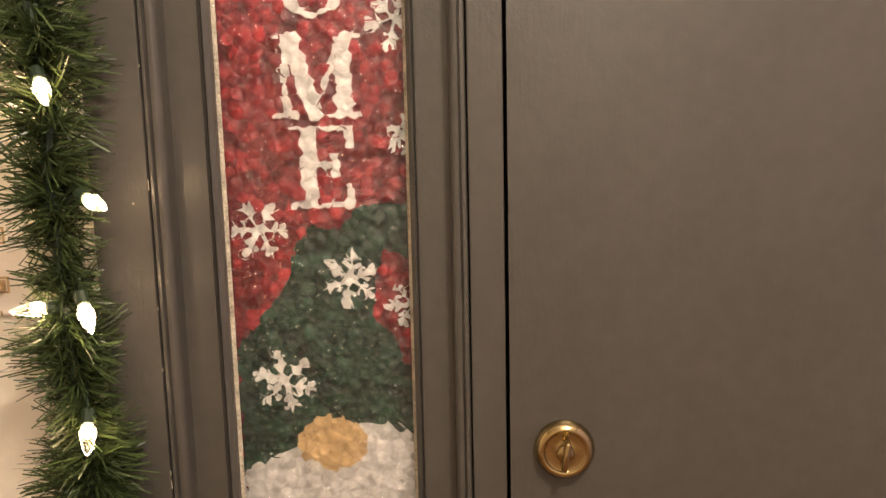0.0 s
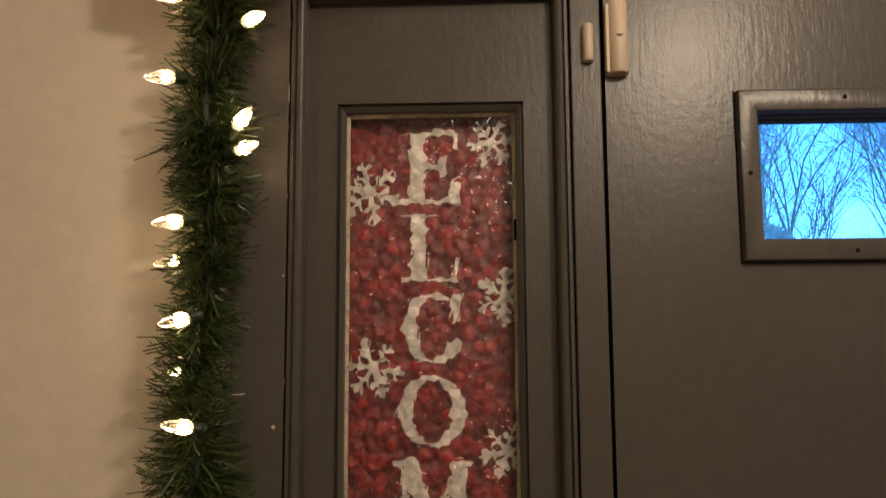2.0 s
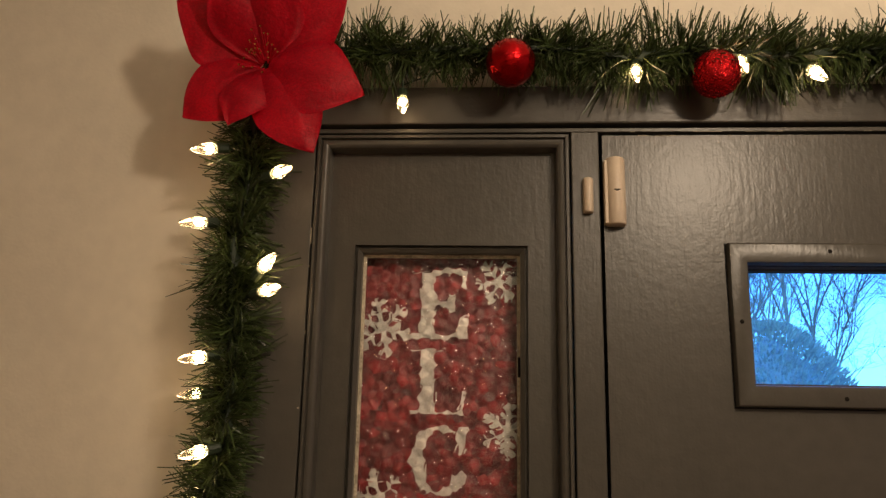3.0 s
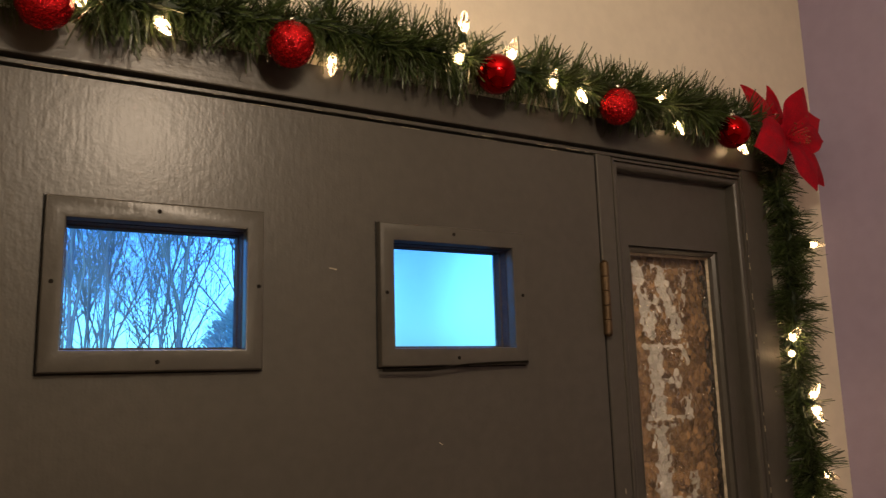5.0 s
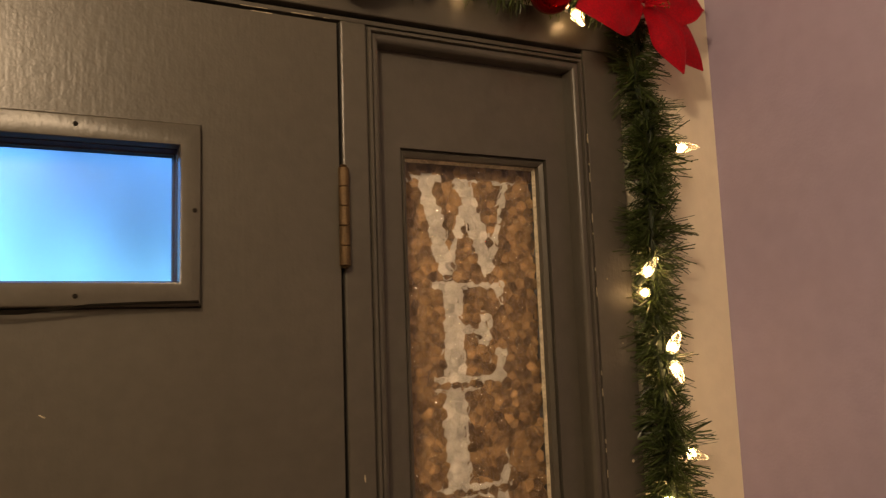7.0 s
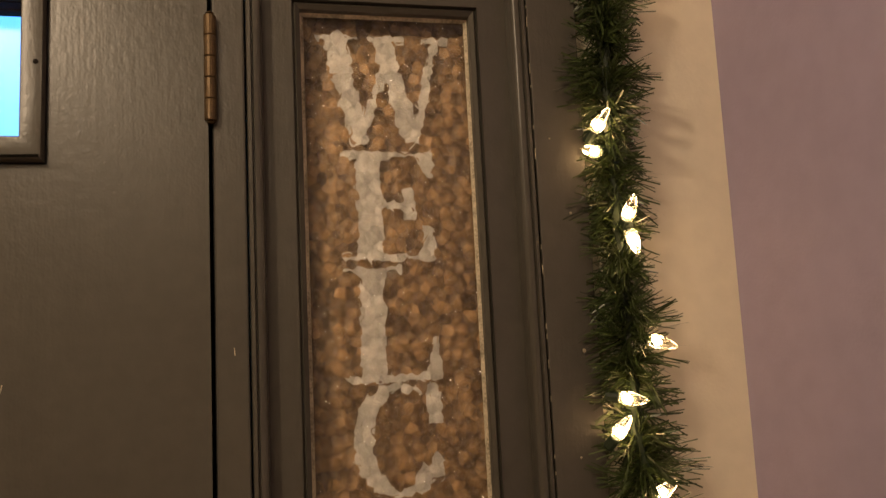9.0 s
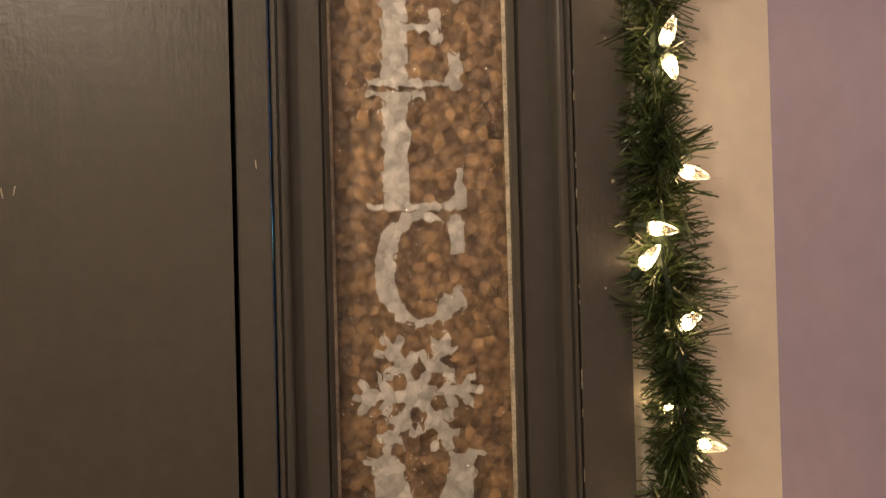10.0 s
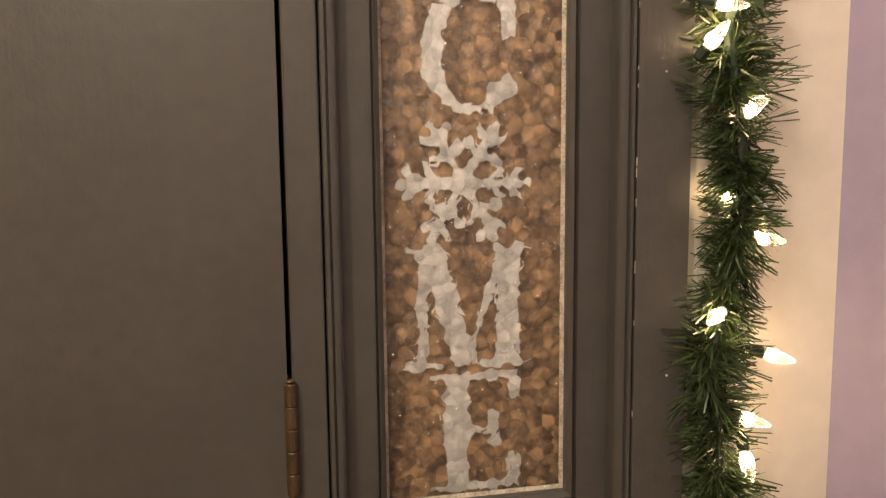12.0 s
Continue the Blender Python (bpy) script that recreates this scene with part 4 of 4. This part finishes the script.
def poinsettia(centre, tips, label, seed):
    rng = random.Random(seed)
    c = Vector(centre)
    p = empty("poinsettia", c, label, "artificial flower", "poinsettias at the garland corners")
    for k, (x, y, z, width, cup) in enumerate(tips):
        tip = Vector((x, y, z))
        base = c + (tip - c) * 0.06 + Vector((0, -0.0025 * k + 0.008, 0))
        part("petal", petal(bmesh.new(), base, tip, width, cup, (0, -1, 0), rng), PETAL, p, smooth=True)
    for k in range(30):
        a, r = rng.random() * 6.28, rng.uniform(0.003, 0.027)
        foot = c + Vector((r * 0.4 * math.cos(a), -0.012, r * 0.4 * math.sin(a)))
        head = c + Vector((r * math.cos(a), -0.030 - rng.random() * 0.020, r * math.sin(a)))
        st = part("stamen", tube(bmesh.new(), [foot, (foot + head) / 2 + Vector((0, -0.002, 0.001)), head], 0.0006, 5), PETAL, p)
        part("bead", lathe(bmesh.new(), [(0.0004, -0.0016), (0.0015, 0), (0.0004, 0.0016)], 8, Matrix.Translation(head)), BEAD, st, "small gold bead")
    return p


poinsettia((-0.402, -0.080, 2.105), [(-0.507, -0.105, 2.178, 0.086, 0.010), (-0.446, -0.150, 2.205, 0.080, 0.006), (-0.380, -0.150, 2.207, 0.080, 0.006), (-0.303, -0.105, 2.178, 0.086, 0.010),
                                     (-0.434, -0.100, 2.022, 0.066, 0.010), (-0.492, -0.090, 2.036, 0.088, 0.010), (-0.336, -0.092, 1.992, 0.086, 0.012), (-0.279, -0.095, 2.060, 0.090, 0.014)],
           "red fabric poinsettia with seven pointed petals at the garland corner", 5)
poinsettia((1.328, -0.046, 2.119), [(1.242, -0.031, 2.212, 0.056, 0.008), (1.323, -0.026, 2.226, 0.050, 0.006), (1.356, -0.076, 2.211, 0.064, 0.012), (1.444, -0.046, 2.171, 0.066, 0.010),
                                    (1.438, -0.051, 2.127, 0.060, 0.010), (1.430, -0.046, 2.038, 0.060, 0.010), (1.371, -0.071, 2.018, 0.060, 0.012), (1.187, -0.088, 2.074, 0.086, 0.014)],
           "red fabric poinsettia with pointed petals at the garland corner", 6)


# ---- outdoors ----
tagged(part("ground", a_box(-300, 300, -300, 600, -0.6, -0.5), LAWN, None), "dull winter lawn outside the entry", "ground", kind="structure")


def bare_tree(seed, height):
    """Trunk and limbs of a leafless tree, forking into fine twigs."""
    rng = random.Random(seed)
    limbs, twigs = bmesh.new(), bmesh.new()

    def grow(p, d, length, r, level):
        pts = [p]
        q, dd = p.copy(), d.copy()
        for k in range(4):
            dd = (dd + Vector((rng.gauss(0, 0.20 if level else 0.06), rng.gauss(0, 0.20 if level else 0.06), rng.gauss(0.06, 0.10)))).normalized()
            q = q + dd * length / 4
            pts.append(q.copy())
        bm = limbs if level < 2 else twigs
        rows = []
        sides = 7 if level == 0 else 4 if level < 3 else 3
        for k, c in enumerate(pts):
            rr = r * (1 - 0.62 * k / 4)
            u = dd.orthogonal().normalized()
            w = dd.cross(u)
            rows.append([bm.verts.new(c + (u * math.cos(a) + w * math.sin(a)) * rr) for a in [2 * math.pi * s / sides for s in range(sides)]])
        for a, b in zip(rows, rows[1:]):
            for s in range(sides):
                bm.faces.new((a[s], a[(s + 1) % sides], b[(s + 1) % sides], b[s]))
        if level >= 4:
            return
        for k in range((8, 7, 6, 6)[level]):
            s = rng.uniform(0.25, 1.0)
            i = min(3, int(s * 4))
            c = pts[i].lerp(pts[i + 1], s * 4 - i)
            a = rng.random() * 6.283
            side = Vector((math.cos(a), math.sin(a), rng.uniform(0.5, 1.3) if level < 2 else rng.uniform(-0.5, 1.1))).normalized()
            near = 0.75 if level == 0 else 0.4
            thin = (0.4, 0.65) if level == 0 else (0.35, 0.5)
            grow(c, (dd * near + side * (0.5 if level == 0 else 0.7)).normalized(), length * (rng.uniform(0.4, 0.7) if level == 0 else rng.uniform(0.34, 0.6)), r * rng.uniform(*thin), level + 1)

    grow(Vector((0, 0, 0)), Vector((0, 0, 1)), height * 0.62, height * 0.0056, 0)
    t = empty("tree", (0, 0, 0), "bare leafless tree against the dusk sky", "tree", "bare trees outside")
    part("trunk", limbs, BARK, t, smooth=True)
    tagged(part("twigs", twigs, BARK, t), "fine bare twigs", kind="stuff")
    return t


rng = random.Random(11)
kinds = [bare_tree(20 + k, h) for k, h in enumerate((11.0, 13.0, 9.0))]
spots_out = [(5.2, 15.0), (7.4, 13.0), (9.6, 17.0), (2.0, 17.0), (0.2, 19.0), (-1.8, 16.0), (3.6, 21.0), (6.4, 22.0), (1.1, 13.5), (-3.6, 20.0), (12.5, 20.0), (4.4, 27.0), (-0.8, 26.0), (8.5, 27.0), (2.6, 28.0),
             (2.9, 14.5), (-0.5, 22.5), (1.4, 23.5), (6.0, 30.0), (14.0, 26.0), (1.7, 19.5), (2.3, 22.0), (-1.2, 18.5), (5.8, 18.5), (7.9, 19.5), (7.0, 17.0), (10.5, 19.0), (9.4, 22.0), (0.6, 15.5)]
for k, (x, y) in enumerate(spots_out):
    m = pose(x, y, -0.5, 0, 0, rng.uniform(0, 360))
    if k < 3:
        kinds[k].matrix_world = m
    else:
        copy_thing(kinds[k % 3], m)


def evergreen(x, y, r, h):
    """A rounded evergreen shrub of many small sprays."""
    q = random.Random(7)
    b = empty("bush", (x, y, -0.5), "rounded evergreen bush outside the door, paled by painted haze", "bush")
    verts, faces = [], []
    for k in range(26000):
        z = q.random()
        rad = r * (1 - z ** 2.6) ** 0.5 * (1 + 0.06 * math.sin(5 * z * 6 + k % 5))
        a = q.random() * 6.283
        rad *= q.uniform(0.82, 1.03)
        c = Vector((x + rad * math.cos(a), y + rad * math.sin(a), -0.5 + h * z))
        out = Vector((math.cos(a), math.sin(a), q.uniform(0.5, 1.6))).normalized()
        s = out.cross(Vector((q.gauss(0, 1), q.gauss(0, 1), q.gauss(0, 1)))).normalized() * 0.012
        i = len(verts)
        verts += [c - s, c + s, c + out * q.uniform(0.035, 0.075)]
        faces.append((i, i + 1, i + 2))
    me = bpy.data.meshes.new("foliage")
    me.from_pydata([v[:] for v in verts], [], faces)
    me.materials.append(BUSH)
    ob = new("foliage", me)
    ob.parent = b
    ob.matrix_parent_inverse = b.matrix_world.inverted()
    tagged(ob, "dense small evergreen sprays", kind="stuff")
    prof = [(max(0.02, r * 0.82 * (1 - (k / 10) ** 2.6) ** 0.5), h * 0.96 * k / 10) for k in range(11)]
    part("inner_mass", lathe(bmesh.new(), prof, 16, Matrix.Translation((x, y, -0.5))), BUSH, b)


evergreen(2.35, 6.2, 1.0, 3.15)
